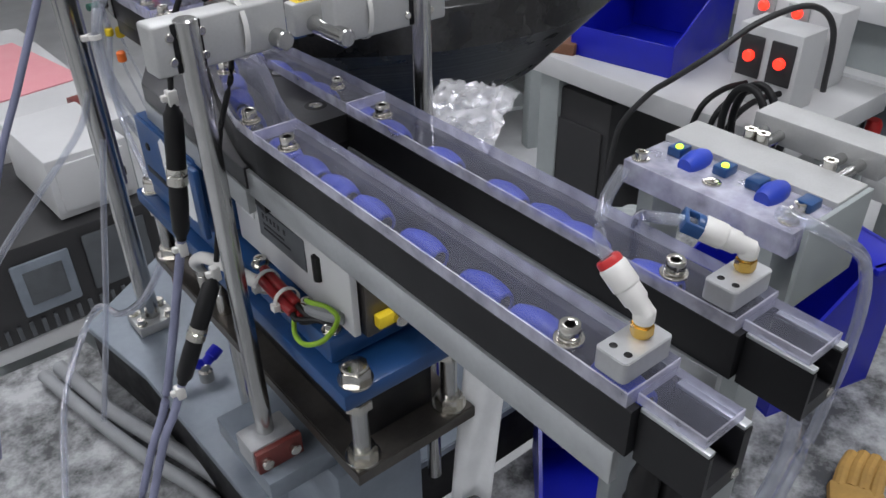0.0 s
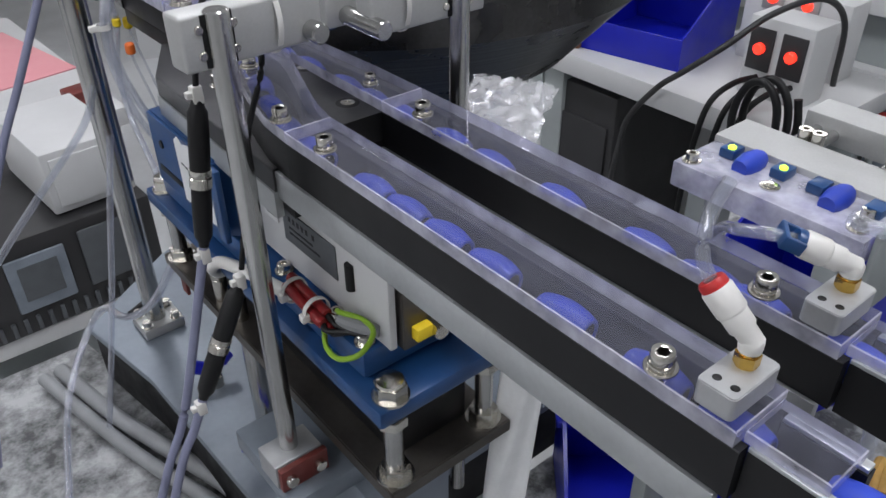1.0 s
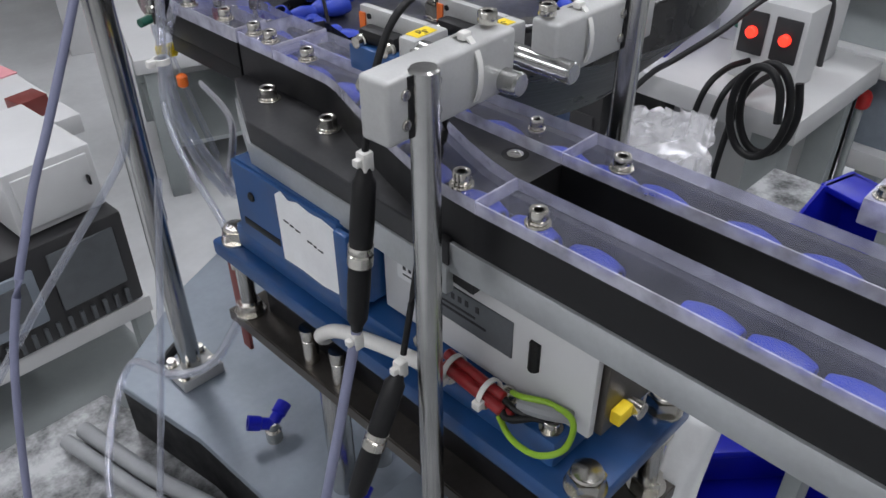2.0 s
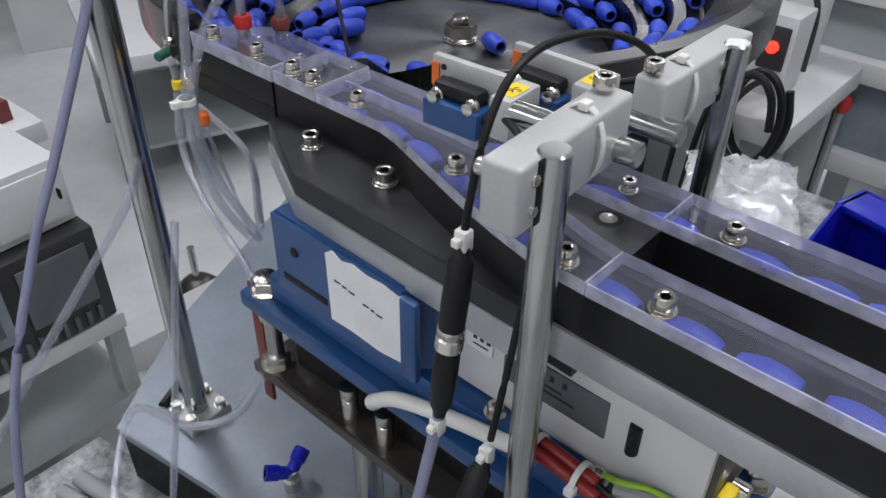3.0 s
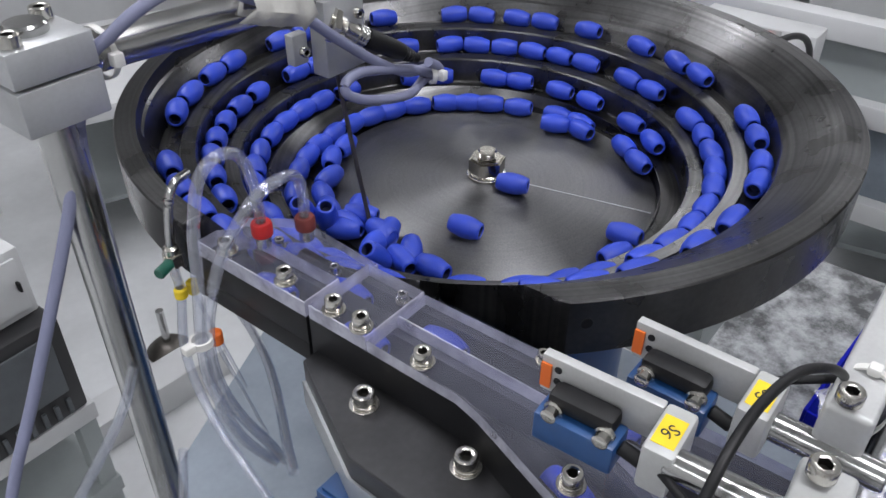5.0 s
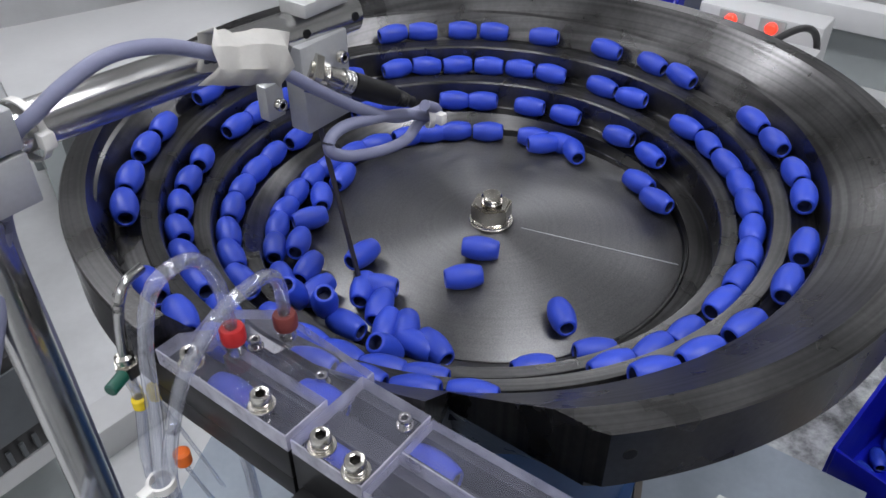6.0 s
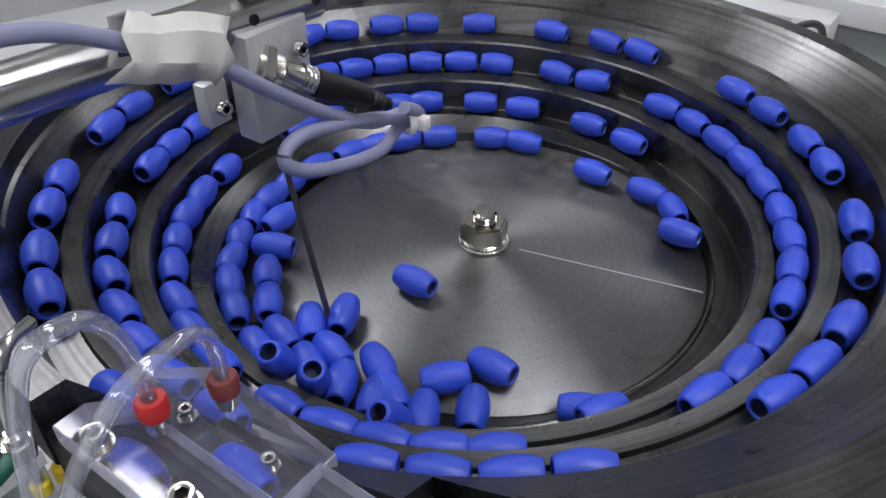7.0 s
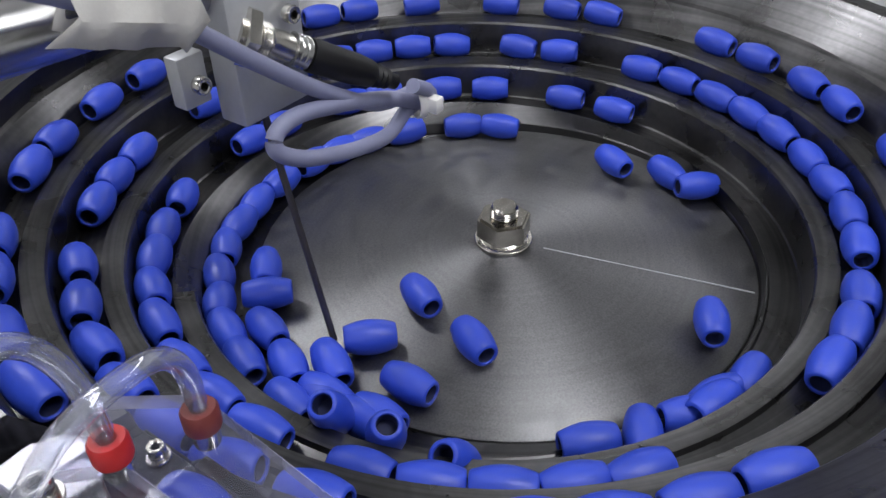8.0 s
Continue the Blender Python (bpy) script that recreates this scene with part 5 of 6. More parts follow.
def cabinet(at, w, d, h, label, mat=None, door_mat=None):
    ob = thing("equipment_cabinet", label, "cabinet", at=at)
    bm = new_bm()
    box(bm, 0, w, 0, d, 0, h, 4)
    part("body", bm, mat or CABINET, ob)
    bm = new_bm()
    box(bm, w * 0.08, w * 0.92, -6, -1, h * 0.12, h * 0.9, 2)
    part("door", bm, door_mat or mat or CABINET, ob)
    bm = new_bm()
    box(bm, w * 0.84, w * 0.87, -16, -6.2, h * 0.45, h * 0.6, 2)
    part("handle", bm, BLACKPL, ob)
    return ob


cabinet(mpose(64, 1180, FLOOR + 519, 0, 0, 4), 140, 220, 110, "white flat equipment box on a dark cabinet")
cabinet(mpose(2300, 2300, FLOOR, 0, 0, -45), 700, 500, 1500, "tall white cabinet at the back of the room")
cabinet(mpose(900, 3200, FLOOR, 0, 0, -20), 900, 500, 1400, "wide white cabinet against the back wall")
cabinet(mpose(-900, 2600, FLOOR, 0, 0, 10), 700, 500, 1300, "white cabinet against the back wall")
cabinet(mpose(945, 915, FLOOR, 0, 0, -90), 165, 300, 620, "dark equipment box under the white bench", DARKBOX)
cabinet(mpose(2900, 900, FLOOR, 0, 0, -70), 900, 500, 1100, "white cabinet by the side wall")


def dark_device(at):
    """Low dark instrument with a pale display and cooling fins, on a white trolley."""
    ob = thing("instrument", "dark instrument with a pale display and fins on a trolley", "instrument", at=at)
    bm = new_bm()
    box(bm, 0, 322, 0, 330, 0, 179, 6)
    part("body", bm, DARKBOX, ob)
    bm = new_bm()
    box(bm, 70, 165, -8, -1, 48, 150, 4)
    bezel = part("display_frame", bm, GREYPAINT, ob, "grey-blue display frame")
    bm = new_bm()
    box(bm, 86, 149, -11, -8.2, 70, 134, 1)
    part("display", bm, PLATELABEL, bezel, "dull dark display")
    for i in range(15):
        bm = new_bm()
        box(bm, 10 + 20 * i, 17 + 20 * i, -6, -0.5, 8, 36, 1)
        part("fin", bm, PLATELABEL, ob)
    bm = new_bm()
    box(bm, 190, 300, -6, -1, 50, 160, 3)
    part("side_panel", bm, PLATELABEL, ob, "dark grey side panel")
    cart = thing("trolley", "white steel trolley with red-wheeled casters under the instrument", "trolley", at=mpose(-200, 1160, FLOOR))
    for z in (300, 120):
        bm = new_bm()
        box(bm, 0, 420, 0, 320, z, z + 34, 3)
        part("shelf", bm, CABINET if z > 200 else FRAMEGREY, cart)
    for x in (4, 386):
        for y in (6, 284):
            bm = new_bm()
            box(bm, x, x + 30, y, y + 30, 60, 299, 2)
            part("leg", bm, FRAMEGREY, cart)
            bm = new_bm()
            rod(bm, (x + 3, y + 15, 30), (x + 27, y + 15, 30), 30, 24, 3)
            wheel = part("caster_wheel", bm, BLACKPL, cart, "black caster wheel")
            bm = new_bm()
            rod(bm, (x - 1, y + 15, 30), (x + 31, y + 15, 30), 17, 20, 2)
            part("wheel_hub", bm, RED, wheel, "red wheel hub")


def control_box():
    ob = thing("control_box", "white control box with two lit red buttons", "control box", at=mpose(1012, 566, BENCH_Z - 30, 0, 0, -90))
    bm = new_bm()
    box(bm, 2, 112, 0, 70, 30, 158, 3)
    part("body", bm, CABINET, ob)
    for x in (30, 84):
        bm = new_bm()
        box(bm, x - 21, x + 21, -4, 0, 74, 142, 2)
        part("button_plate", bm, DARKBOX, ob)
        bm = new_bm()
        lathe(bm, [(9, 0), (9, 6), (7, 8), (0, 8)], Matrix.Translation((x, -4, 110)) @ Matrix.Rotation(radians(90), 4, "X"), 20)
        part("red_button", bm, REDLAMP, ob, "lit red push button")


control_box()
dark_device(mpose(-110, 1150, FLOOR + 335, 0, 0, 2))
for k, lab in enumerate(("black cable hanging over the bench edge", "black cable hanging beside another", "black cable hanging down from the control box")):
    y = 550 - 30 * k
    tube_thing("bench_cable", lab, [(1005, y - 20, -115), (960, y - 8, -118), (918, y, -140), (908, y + 8, -200), (905, y + 14, -300), (910, y + 20, -430)], 5, BLACKPL, "cable")
signal = thing("signal_unit", "white switch unit with two small lit red lamps", "switch unit", at=mpose(1150, 660, BENCH_Z, 0, 0, -90))
bm = new_bm()
box(bm, 0, 190, 0, 60, 0, 132, 4)
part("body", bm, CABINET, signal)
for x in (54, 117):
    bm = new_bm()
    box(bm, x - 20, x + 20, -4, 0, 96, 130, 2)
    part("lamp_plate", bm, FRAMEGREY, signal)
    bm = new_bm()
    lathe(bm, [(9, 0), (9, 5), (6, 8), (0, 8)], Matrix.Translation((x, -4, 117)) @ Matrix.Rotation(radians(90), 4, "X"), 18)
    part("red_lamp", bm, REDLAMP, signal, "lit red lamp")
for x in (40, 78):
    bm = new_bm()
    rod(bm, (x, -12, 40), (x, -0.2, 40), 10, 16)
    part("green_plug", bm, GREENVALVE, signal, "green plug")
tube_thing("cable_coil", "coil of thick black cable hanging from the control box", [(880 + 2.2 * i, 455 - 40 * math.cos(i * 0.7) - 0.6 * i, -140 + 72 * math.sin(i * 0.7)) for i in range(20)], 6, BLACKPL, "cable")
rail = thing("floor_rail", "white steel rail on the floor", "rail", at=mpose(60, 1372, FLOOR, 0, 0, -3))
bm = new_bm()
box(bm, -900, 520, 0, 80, 0, 75, 3)
part("beam", bm, CABINET, rail)
frame_ob = thing("rail_frame", "white and grey steel machine frame with three rails", "machine frame")
for z0, z1 in ((-385, -345), (-205, -165), (-70, -30)):
    bm = new_bm()
    box(bm, 1300, 1345, -700, 760, z0, z1, 3)
    part("rail", bm, CABINET, frame_ob, "white steel rail")
for z0, z1, m in ((-345.5, -205.5, GREYPAINT), (-164.5, -70.5, FRAMEGREY)):
    bm = new_bm()
    box(bm, 1330, 1336, -690, 750, z0, z1)
    part("panel", bm, m, frame_ob, "grey panel")
for y in (-660, 700):
    bm = new_bm()
    box(bm, 1346, 1390, y, y + 45, FLOOR, -30, 3)
    part("post", bm, FRAMEGREY, frame_ob)
for x, y, z in ((1275, 422, -238), (1275, 465, -430)):
    knob = thing("signal_post", "red plastic cap on a slim grey post", "post", "red-capped posts", at=mpose(x, y, z))
    bm = new_bm()
    lathe(bm, [(0, -14), (12, -14), (15, -8), (15, 8), (11, 16), (0, 16)], None, 18)
    part("knob", bm, RED, knob)
    bm = new_bm()
    rod(bm, (0, 0, -14), (0, 0, FLOOR - z), 7, 12)
    part("stem", bm, FRAMEGREY, knob)
tube_thing("bench_hose", "dark hose arching over the edge of the white bench", [(905, 720, -400), (905, 705, -270), (905, 691, -210), (910, 645, -143), (912, 605, -106), (930, 550, -52), (985, 515, -6), (1060, 480, 10), (1130, 470, -40), (1150, 470, -150)], 5, DARKBOX, "hose")


def foil_bag(at, w, h, seed, label):
    """Crumpled clear bag."""
    rng = random.Random(seed)
    bm = new_bm()
    n = 14
    rows = []
    for side in (1, -1):
        g = []
        for i in range(n):
            line = []
            for j in range(n):
                u, v = i / (n - 1) - 0.5, j / (n - 1)
                puff = 0.045 * w * math.cos(u * math.pi) * math.sin(v * math.pi) * side
                line.append(bm.verts.new((u * w + rng.uniform(-2, 2), puff + rng.uniform(-1.6, 1.6) * (0 if abs(u) > 0.49 else 1), v * h + rng.uniform(-2, 2))))
            g.append(line)
        for i in range(n - 1):
            for j in range(n - 1):
                bm.faces.new((g[i][j], g[i + 1][j], g[i + 1][j + 1], g[i][j + 1]))
    ob = part("plastic_bag", bm, FILM, None, at=at)
    return tagged(ob, label, "plastic bag")


foil_bag(mpose(95, 176, 194, -72, 0, -62), 46, 52, 3, "crumpled clear plastic bag lying beside the inner track")


def cloth(at, w, h, mat, label, name="cloth", cat="cloth"):
    rng = random.Random(11)
    bm = new_bm()
    n = 12
    g = [[bm.verts.new(((i / n - 0.5) * w, 2.6 * math.sin(i * 0.6 + j * 0.3) + rng.uniform(-0.4, 0.4), -j / n * h)) for j in range(n + 1)] for i in range(n + 1)]
    for i in range(n):
        for j in range(n):
            bm.faces.new((g[i][j], g[i + 1][j], g[i + 1][j + 1], g[i][j + 1]))
    ob = part(name, bm, mat, None, at=at)
    ob.modifiers.new("thickness", "SOLIDIFY").thickness = 0.0008
    return tagged(ob, label, cat)


cloth(mpose(80, 122, 108, 0, 4, -42), 24, 130, PAPER, "strip of white cloth hanging under the tracks")


def pipe_frame():
    ob = thing("tube_stand", "grey steel tube stand beside the bench", "stand")
    for a, b in (((470, 560, FLOOR), (470, 560, -150)), ((600, 420, FLOOR), (600, 420, -150)), ((470, 560, -165), (600, 420, -165))):
        bm = new_bm()
        rod(bm, a, b, 16, 16)
        part("frame_tube", bm, FRAMEGREY, ob)


pipe_frame()


def flat_thing(name, at, w, d, h, mat, label, cat):
    bm = new_bm()
    box(bm, -w / 2, w / 2, -d / 2, d / 2, 0, h, min(2, h * 0.3))
    ob = part(name, bm, mat, None, at=at)
    return tagged(ob, label, cat)


flat_thing("pink_sheet", mpose(150, 1990, FLOOR + 520, 0, 0, 10), 260, 380, 4, PINK, "pink sheet of card lying on a white bench", "sheet")
flat_thing("device_box", mpose(250, 1600, FLOOR + 520, 0, 0, 10), 60, 50, 40, MAROON, "small dark red device on a bench", "device")
flat_thing("brown_cloth", mpose(985, 900, BENCH_Z, 0, 0, 20), 80, 50, 22, BROWN, "folded brown cloth on the white bench", "cloth")


def levelling_foot(x, y, label):
    ob = thing("levelling_foot", label, "machine foot", at=mpose(x, y, FLOOR))
    bm = new_bm()
    lathe(bm, [(0, 0), (48, 0), (50, 6), (30, 26), (16, 32), (0, 32)], None, 32)
    part("foot_pad", bm, DARKSTEEL, ob)
    bm = new_bm()
    rod(bm, (0, 0, 30), (0, 0, 120), 9, 16)
    part("foot_stud", bm, STEEL, ob)


levelling_foot(540, 1512, "round metal levelling foot on the floor")


def glove():
    bm = new_bm()
    for i, (x, y) in enumerate(((0, 0), (9, 3), (18, 2), (26, -3))):
        hose(bm, [(x, y, 6), (x + 4, y + 18, 9), (x + 12, y + 40, 6)], 5.5, 10, 5)
    box(bm, -8, 34, -34, 4, 0, 11, 4)
    ob = part("work_glove", bm, WOODY, None, at=mpose(365, 18, TABLE, 0, 0, -60))
    tagged(ob, "ochre cloth work glove lying on the mottled table", "glove")


glove()


def connector_row():
    for i, (x, y, z) in enumerate(((-1, -33, 182.5), (8, -36, 182), (17, -39, 181.5), (27, -20, 181))):
        ob = thing("cable_plug", "black cable plug with metal ring under the tracks", "plug", "cable plugs", at=mpose(x, y, z, 6 * i - 8, 5, -40))
        bm = new_bm()
        lathe(bm, [(0, 0), (4, 0), (4.6, 2), (4.6, 14), (3, 20), (0, 20)], None, 16)
        part("sleeve", bm, BLACKPL, ob)
        bm = new_bm()
        lathe(bm, [(4.8, 3), (5.2, 3.4), (5.2, 5.6), (4.8, 6)], None, 16)
        part("ring", bm, NICKEL, ob)
        bm = new_bm()
        hose(bm, [(0, 0, 0), (0, -4, -20), (2, -30, -60)], 2.2, 10, 5)
        part("lead", bm, BLACKPL if i % 2 else MAROON, ob)


connector_row()

# ---- plugs ----
PLUG_L, PLUG_R = 19.6, 6.7


def plug_mesh():
    bm = new_bm()
    h = PLUG_L / 2
    prof = [(3.3, h - 6), (3.3, h - 0.6), (3.6, h), (4.5, h), (4.95, h - 0.5)]
    for i in range(1, 10):
        q = 1 - 2 * i / 10
        prof.append((4.95 + (PLUG_R - 4.95) * (1 - abs(q) ** 2.0), q * (h - 0.7)))
    prof += [(4.95, -h + 0.5), (4.5, -h), (3.6, -h), (3.3, -h + 0.6), (3.3, -h + 6)]
    lathe(bm, prof, None, 22)
    lathe(bm, [(3.3, h - 6), (0, h - 6)], None, 22, 1)
    lathe(bm, [(3.3, -h + 6), (0, -h + 6)], None, 22, 1)
    bmesh.ops.remove_doubles(bm, verts=bm.verts, dist=0.001)
    # faces inside the bore take the shaded copy of the rubber colour
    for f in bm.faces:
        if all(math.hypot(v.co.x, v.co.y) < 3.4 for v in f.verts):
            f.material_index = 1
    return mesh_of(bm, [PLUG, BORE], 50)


PLUG_MESH = plug_mesh()


def plug(label, group):
    return tagged(new("rubber_plug", PLUG_MESH), label, "rubber plug", group)


def lying(p, d, spin=0.0, lift=0.0):
    """Pose of a plug at p (mm) whose axis lies along d."""
    q = Vector(d).normalized().to_track_quat("Z", "X").to_matrix().to_4x4()
    return Matrix.Translation(Vector(p) * MM) @ q @ Matrix.Rotation(spin, 4, "Z")


# the way of the plugs: spiral, outlet, lane and track
def spiral_point(s):
    a = radians(S0 + 360 * s)
    r = max(lip_radius(s) + 6.4, 98.0)
    return Vector((CX + r * math.cos(a), CY + r * math.sin(a), max(floor_z(s), DISC_Z - 0.3) + PLUG_R + 0.3))


def make_way(tail):
    pts = [spiral_point(-0.72 + 3.8 * i / 700) for i in range(701)]
    pts += [Vector(q) for q in tail]
    length = [0.0]
    for a, b in zip(pts, pts[1:]):
        length.append(length[-1] + (b - a).length)
    return pts, np.array(length)


def dense(pts):
    return smooth_path(pts, 10)


LEFT_LANE = dense([(37.4, 445, 215.8), (37, 425, 215.8), (37, 390, 215.8), (37, 350, 215.8), (37, 318, 215.8), (34, 298, 215.8), (27, 275, 215.8), (18.5, 250, 215.8), (11.5, 226, 215.8),
                   (8, 205, 215.8), (7, 185, 215.8), (7, 120, 215.8), (7, 40, 215.8), (7, -40, 215.8), (7, -60, 215.8), (7, -72, 200), (8, -80, 120), (8, -84, -125)])
RIGHT_LANE = dense([(53.5, 440, 215.8), (54, 420, 215.8), (54, 390, 215.8), (54.5, 330, 215.8), (55, 280, 215.8), (56, 230, 215.8), (56.5, 185, 215.8), (56.5, 120, 215.8), (56.5, 40, 215.8),
                    (56.5, -40, 215.8), (56.5, -60, 215.8), (56.5, -72, 200), (57, -80, 120), (57, -84, -125)])


def along(way, length, q):
    q = min(max(q, 0.01), length[-1] - 0.01)
    i = int(np.searchsorted(length, q))
    t = (q - length[i - 1]) / max(1e-6, length[i] - length[i - 1])
    p = way[i - 1].lerp(way[i], t)
    j0, j1 = max(0, i - 3), min(len(way) - 1, i + 3)
    return p, (way[j1] - way[j0])


WAY_L = make_way(LEFT_LANE)
WAY_R = make_way(RIGHT_LANE)


def at_lane(way, y):
    """Length along the way at which the straight lane passes y."""
    pts, length = way
    best = min(range(700, len(pts)), key=lambda i: abs(pts[i].y - y) + (0 if pts[i].z > 210 else 1000))
    return length[best]


LANE_SPEED = 40.0
TIMES = [i * 0.5 for i in range(17)]


def pace(q, gate):
    """Speed along the way: slow on the inner turns, faster towards the outlet."""
    return LANE_SPEED if q > gate - 20 else 22.0 + 20.0 * max(q, 0.0) / gate


def ride(ob, way, at_seven, spin, wob):
    """Moves a plug along its way; at_seven: the length that it has come at 7 s."""
    pts, length = way
    gate = length[700]
    place = {7.0: at_seven}
    for t in [0.5 * k for k in range(13, -1, -1)]:
        place[t] = place[t + 0.5] - 0.5 * pace(place[t + 0.5], gate)
    for t in (7.5, 8.0):
        place[t] = place[t - 0.5] + 0.5 * pace(place[t - 0.5], gate)
    lean = Vector((math.sin(wob * 31), math.cos(wob * 47), 0.6 * math.sin(wob * 71))) * (0.13 if at_seven < gate - 60 else 0.03)
    rows = []
    for t in TIMES:
        p, d = along(pts, length, place[t])
        sway = Vector((math.sin(wob * 7 + t * 5), math.cos(wob * 5 + t * 6), math.sin(wob * 3 + t * 4) * 0.4)) * 0.1
        rows.append((t, lying(p, d.normalized() + sway * 0.5 + lean, spin + 0.25 * math.sin(wob + t * 3))))
    walk(ob, rows)


def turn_length(s):
    """Length along the way at turn s of the spiral."""
    i = (s + 0.72) / 3.8 * 700
    k = min(max(int(i), 0), 699)
    length = WAY_L[1]
    return length[k] + (length[k + 1] - length[k]) * (i - k)


# places on the spiral at 7 s, in turns
LEDGE_FIRST = [-0.354, -0.322, -0.274, -0.241, -0.217, -0.192, -0.16, -0.132, -0.108, -0.084, -0.059, -0.035, -0.011, 0.013, 0.05, 0.244]
LEDGE_SECOND = [0.56, 0.598, 0.654, 0.688, 0.73, 0.755, 0.806, 0.83, 0.895, 0.923, 0.945, 0.968, 0.991, 1.018, 1.04, 1.064, 1.103, 1.125, 1.147, 1.168, 1.189]
LEDGE_THIRD = [1.277, 1.3, 1.322, 1.356, 1.38, 1.404, 1.428, 1.455, 1.478, 1.503, 1.529, 1.555, 1.609, 1.635, 1.677, 1.701, 1.725, 1.749, 1.772, 1.794, 1.83, 1.883, 1.904, 1.924,
               1.964, 1.987, 2.01, 2.032, 2.053, 2.075, 2.1, 2.15, 2.171, 2.192, 2.213]
LEDGE_FOURTH = [2.283, 2.305, 2.331, 2.369, 2.4, 2.444, 2.466, 2.498, 2.523, 2.588, 2.611, 2.645, 2.689, 2.723, 2.744, 2.77, 2.79, 2.841, 2.868, 2.899, 2.919, 2.96, 2.98, 3.007, 3.029]


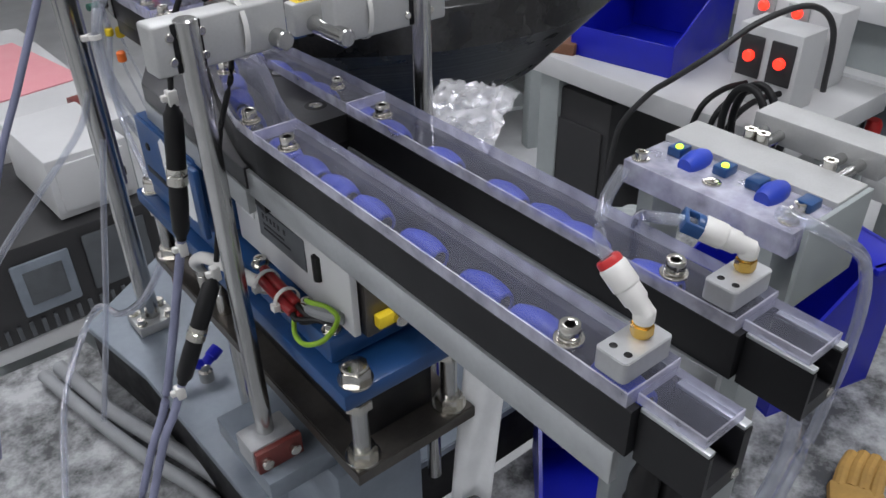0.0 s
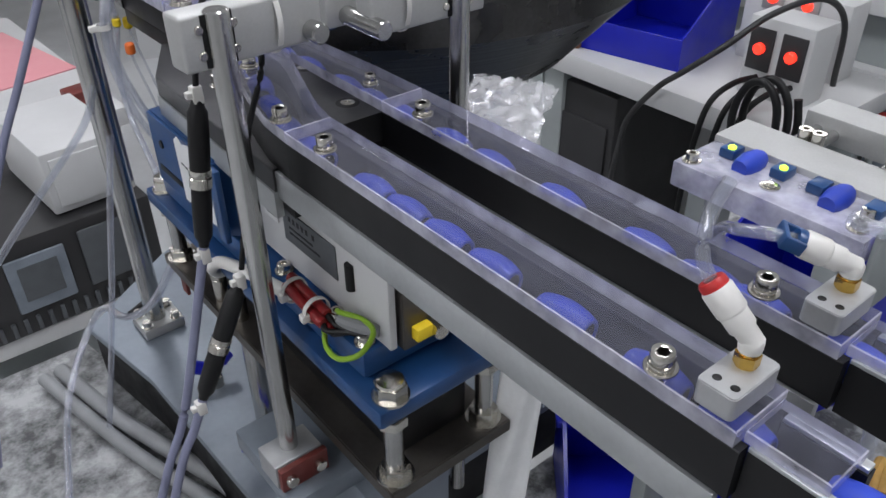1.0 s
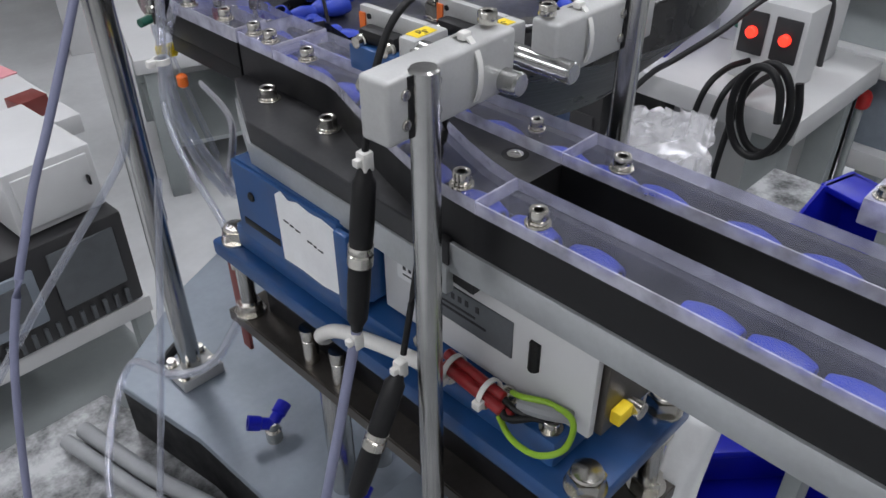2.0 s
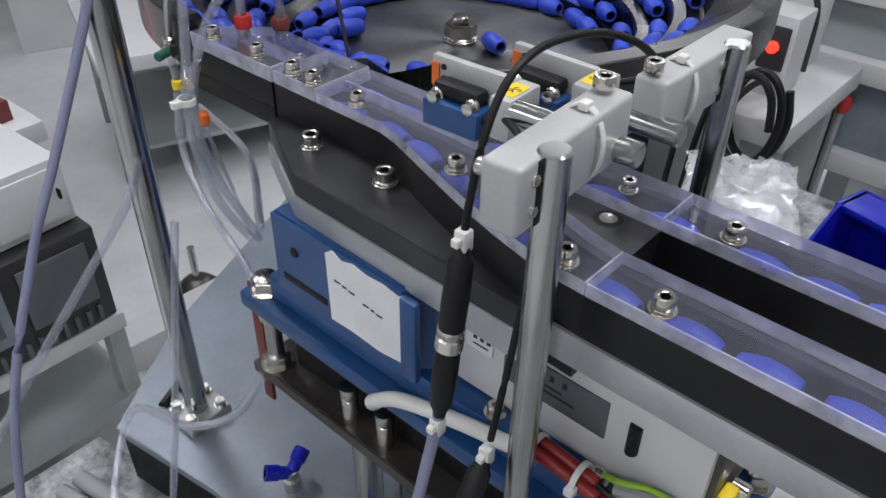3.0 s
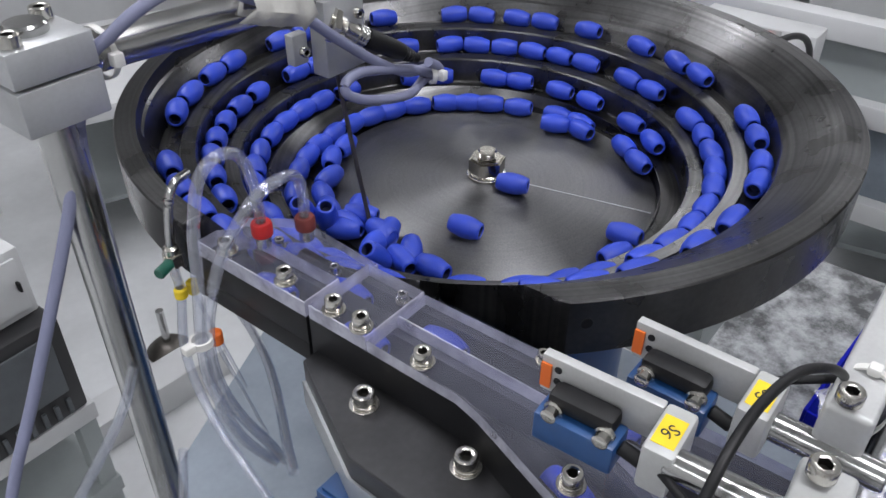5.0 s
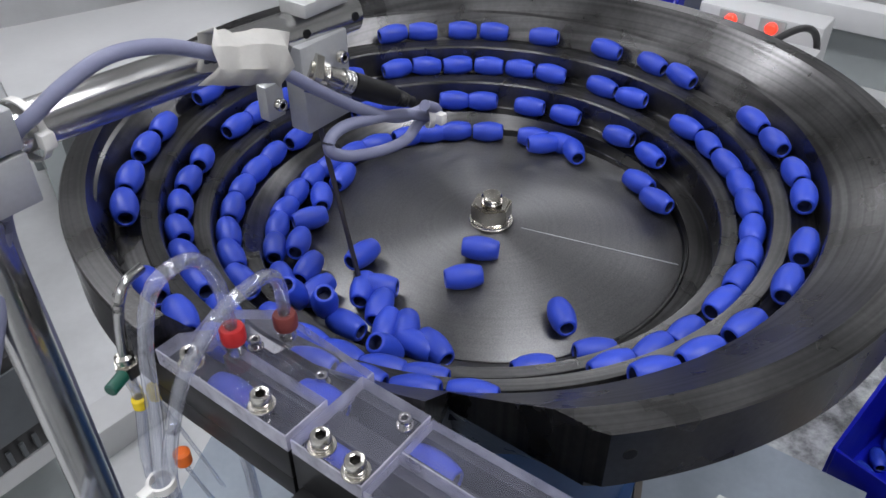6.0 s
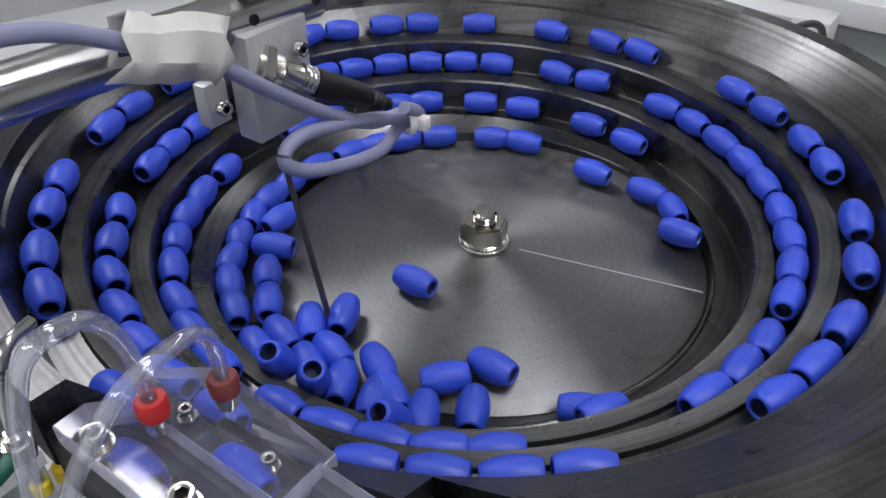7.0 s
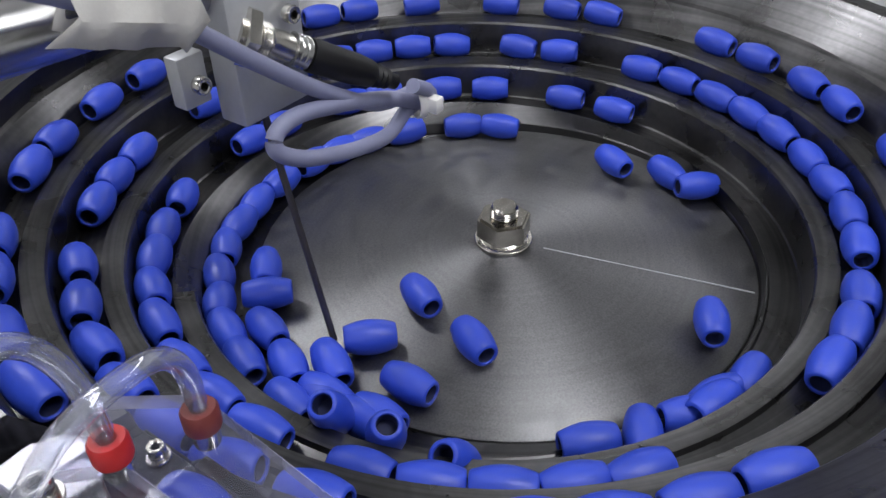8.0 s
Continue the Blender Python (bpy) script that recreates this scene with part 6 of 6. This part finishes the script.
def motions():
    rng = random.Random(21)
    # in the straight tracks, by their place at 1 s
    left = [-55, -22, 8, 41, 70, 94, 123, 145, 184, 212, 236, 262, 298, 322, 346, 372, 398, 424]
    right = [-30, 1, 22, 45, 92, 130, 152, 188, 214, 236, 270, 300, 324, 350, 380, 404, 428]
    for lane, ys, name in ((WAY_L, left, "outer"), (WAY_R, right, "inner")):
        for y in ys:
            ob = plug("blue rubber barrel plug under the clear %s track cover" % name, "plugs in the tracks")
            ride(ob, lane, at_lane(lane, y) + 6 * LANE_SPEED, rng.uniform(0, 6), rng.uniform(0, 6))
    # on the spiral ledges
    for turns in (LEDGE_FIRST, LEDGE_SECOND, LEDGE_THIRD, LEDGE_FOURTH):
        for i, s in enumerate(turns):
            ob = plug("blue rubber barrel plug riding on the spiral ledge of the bowl", "plugs on the spiral ledge")
            ride(ob, WAY_L if i % 2 else WAY_R, turn_length(s), rng.uniform(0, 6), rng.uniform(0, 6))
    # between the ledge and the lanes
    gate = WAY_L[1][700]
    for i in range(9):
        ob = plug("blue rubber barrel plug leaving the bowl for the track", "plugs in the tracks")
        ride(ob, WAY_L if i % 2 else WAY_R, gate + 6 + 25 * i + rng.uniform(-2, 2), rng.uniform(0, 6), rng.uniform(0, 6))
    for k in range(14):
        ob = plug("blue rubber barrel plug lying in the parts bin", "plugs in the bin")
        u, v = 18 + 36 * (k % 4), 26 + 22 * (k // 4)
        x, y = 434 - 0.259 * u + 0.966 * v, 245 - 0.966 * u - 0.259 * v
        h = rng.uniform(0, 3.1)
        ob.matrix_basis = lying((x, y, TABLE + 3 + PLUG_R), (math.cos(h), math.sin(h), 0), k)
    # plugs tipped on end, shoved along against the first ledge: rows (t, x, y, height)
    tipped = [[(0, -104, 60, 9), (4.5, -108, 40, 9), (6, -117, 18, 9), (6.5, -121, 8, 9), (7, -124, -4, 9), (7.5, -124, -14, 9), (8, -121, -32, 9)],
              [(0, -112, 66, 12), (4.5, -116, 48, 12), (6, -124, 32, 12), (6.5, -126, 24, 12), (7, -127, 12, 12), (7.5, -127, 2, 12), (8, -126, -14, 12)],
              [(0, -115, 10, 9), (4.5, -120, -10, 9), (6, -124, -26, 9), (7, -122, -40, 9), (8, -117, -56, 9)]]
    for k, way in enumerate(tipped):
        ob = plug("blue rubber barrel plug tipped on end against the ledge", "plugs loose on the disc")
        walk(ob, [(t, lying((CX + x, CY + y, DISC_Z + PLUG_R + h), (-0.25 - 0.2 * k, -0.3 + 0.2 * k, 0.9), 0.3 * t)) for t, x, y, h in way])
    # loose plugs jostling on the disc: rows (t, x, y, heading)
    lone = [[(0, 1, -30, -124), (3.5, 1, -30, -124), (4, -14, -18, -135), (4.5, 2, -28, -90), (6, -31, -14, -63), (6.5, -14, -21, -90), (7, -49, 5, -90), (7.5, -77, 8, -90), (8, -55, 4, -117)],
            [(0, -69, -25, -90), (3.5, -69, -25, -90), (4, -78, -26, -63), (4.5, -70, -32, -90), (6, -55, -20, -45), (6.5, -75, -42, -117), (7, -72, -52, -90), (7.5, -74, -14, -90), (8, -64, -27, -117)],
            [(0, 67, -95, -140), (3.5, 67, -95, -140), (4, 54, -93, -129), (4.5, 22, -110, -72), (6, -50, -75, -135), (6.5, -66, -68, -45), (7, -95, -58, 27), (7.5, -99, -9, 63), (8, -94, -20, 90)],
            [(0, -81, 6, -90), (4, -81, 6, -90), (4.5, -94, 5, -108), (6, -86, 11, -63), (6.5, -68, 10, -90), (7, -84, 17, -153), (7.5, -99, 14, -108), (8, -84, 6, -45)],
            [(0, -102, -6, -101), (4, -102, -6, -101), (4.5, -106, -11, -117), (6, -107, -30, -90), (6.5, -105, -25, -162), (7, -88, -40, -225), (7.5, -112, -5, -297), (8, -111, -20, -270)],
            [(0, -97, 10, -121), (4, -97, 10, -121), (4.5, -106, 8, -153), (6, -106, -11, -153), (6.5, -115, -12, -117), (7, -107, -27, -117), (7.5, -112, 15, -117), (8, -114, 1, -90)],
            [(0, -91, 28, -104), (4, -91, 28, -104), (4.5, -94, 25, -90), (6, -71, 35, 0), (6.5, -78, 24, 18), (7, -96, 25, 45), (7.5, -106, 11, 63), (8, -102, 9, 63)],
            [(0, -94, 37, -90), (4, -94, 37, -90), (4.5, -94, 36, -101), (6, -116, 6, -90), (6.5, -101, 14, -117), (7, -103, 6, -108), (7.5, -109, -14, -117), (8, -115, -16, -90)],
            [(0, -27, 85, 0), (4, -27, 85, 0), (4.5, -38, 89, 11), (6, -19, 97, 18), (6.5, -36, 91, 0), (7, -48, 92, 0), (7.5, -63, 84, 27), (8, -76, 69, 45)],
            [(0, -46, 67, 0), (4, -46, 67, 0), (4.5, -54, 80, 22), (6, -43, 92, 45), (6.5, -55, 89, 18), (7, -66, 78, -63), (7.5, -78, 66, 0), (8, -87, 57, -45)],
            [(0, -54, 76, 14), (4, -54, 76, 14), (4.5, -72, 69, 22), (6, -63, 82, -27), (6.5, -72, 74, 56), (7, -83, 65, 45), (7.5, -94, 53, 45), (8, -102, 42, 72)],
            [(0, -74, 74, 11), (4, -74, 74, 11), (4.5, -88, 57, 68), (6, -83, 71, 34), (6.5, -87, 59, 45), (7, -97, 50, 45), (7.5, -103, 36, 90), (8, -111, 22, 63)],
            [(0, -90, 57, -90), (4, -90, 57, -90), (4.5, -96, 44, -101), (6, -96, 51, -162), (6.5, -104, 42, -135), (7, -108, 30, -108), (7.5, -115, 11, -117), (8, -116, -1, -90)],
            [(0, -80, 54, -117), (4, -80, 54, -117), (4.5, -101, 23, -90), (6, -106, 35, 0), (6.5, -93, 35, 18), (7, -114, 9, 63), (7.5, -116, -4, 90), (8, -115, -17, 90)],
            [(0, 114, -22, -112), (4, 114, -22, -112), (4.5, 72, -72, -117), (6, 71, -69, -108), (6.5, 70, -74, -90), (7, 59, -77, -90), (7.5, 51, -74, -117), (8, -4, -95, -153)],
            [(0, 114, -6, -104), (4, 114, -6, -104), (4.5, 86, -55, -117), (6, 83, -52, -108), (6.5, 80, -57, -90), (7, 76, -66, -135), (7.5, 83, -49, -124), (8, 84, -55, -45)],
            [(0, 106, 11, -76), (4, 106, 11, -76), (4.5, 85, -25, -90), (6, 92, -2, -135), (6.5, 87, -32, -108), (7, 84, -48, -90), (7.5, 91, -29, -63), (8, 87, -39, -117)],
            [(0, 97, 28, -56), (4, 97, 28, -56), (4.5, 82, -7, -72), (6, 88, 19, -45), (6.5, 90, 0, -108), (7, 84, -16, -90), (7.5, 91, 2, -90), (8, 82, -13, -117)],
            [(0, 2, -106, -34), (4, 2, -106, -34), (4.5, -10, -110, -14), (6, -61, -99, -45), (6.5, -66, -95, -27), (7, -70, -92, -63), (7.5, -76, -87, -63), (8, -81, -83, -45)]]
    lone += [[(0, -100, -30, 40), (6.5, -104, -38, 60), (7, -108, -44, 30), (7.5, -37, -111, -20), (8, -24, -116, 0)],
             [(0, -94, -10, 60), (6.5, -104, -20, 30), (7, -112, -24, 20), (7.5, -84, -84, -30), (8, -38, -110, -27)],
             [(0, -88, 40, 20), (6.5, -100, 0, 30), (7, -114, -8, 30), (7.5, -98, -62, -20), (8, -52, -105, -45)],
             [(0, -84, 60, 20), (4, -80, 36, 60), (6, -92, 16, 30), (7, -98, -14, 60), (7.5, -102, -30, 30), (8, -68, -96, 27)]]
    for k, way in enumerate(lone):
        ob = plug("blue rubber barrel plug wandering over the dark disc", "plugs loose on the disc")
        walk(ob, [(t, lying((CX + x, CY + y, DISC_Z + 4.0 - math.hypot(x, y) * 0.036 + PLUG_R + 0.4), (math.cos(radians(h)), math.sin(radians(h)), 0.05 * math.sin(t + k)), 0.4 * t)) for t, x, y, h in way])


motions()
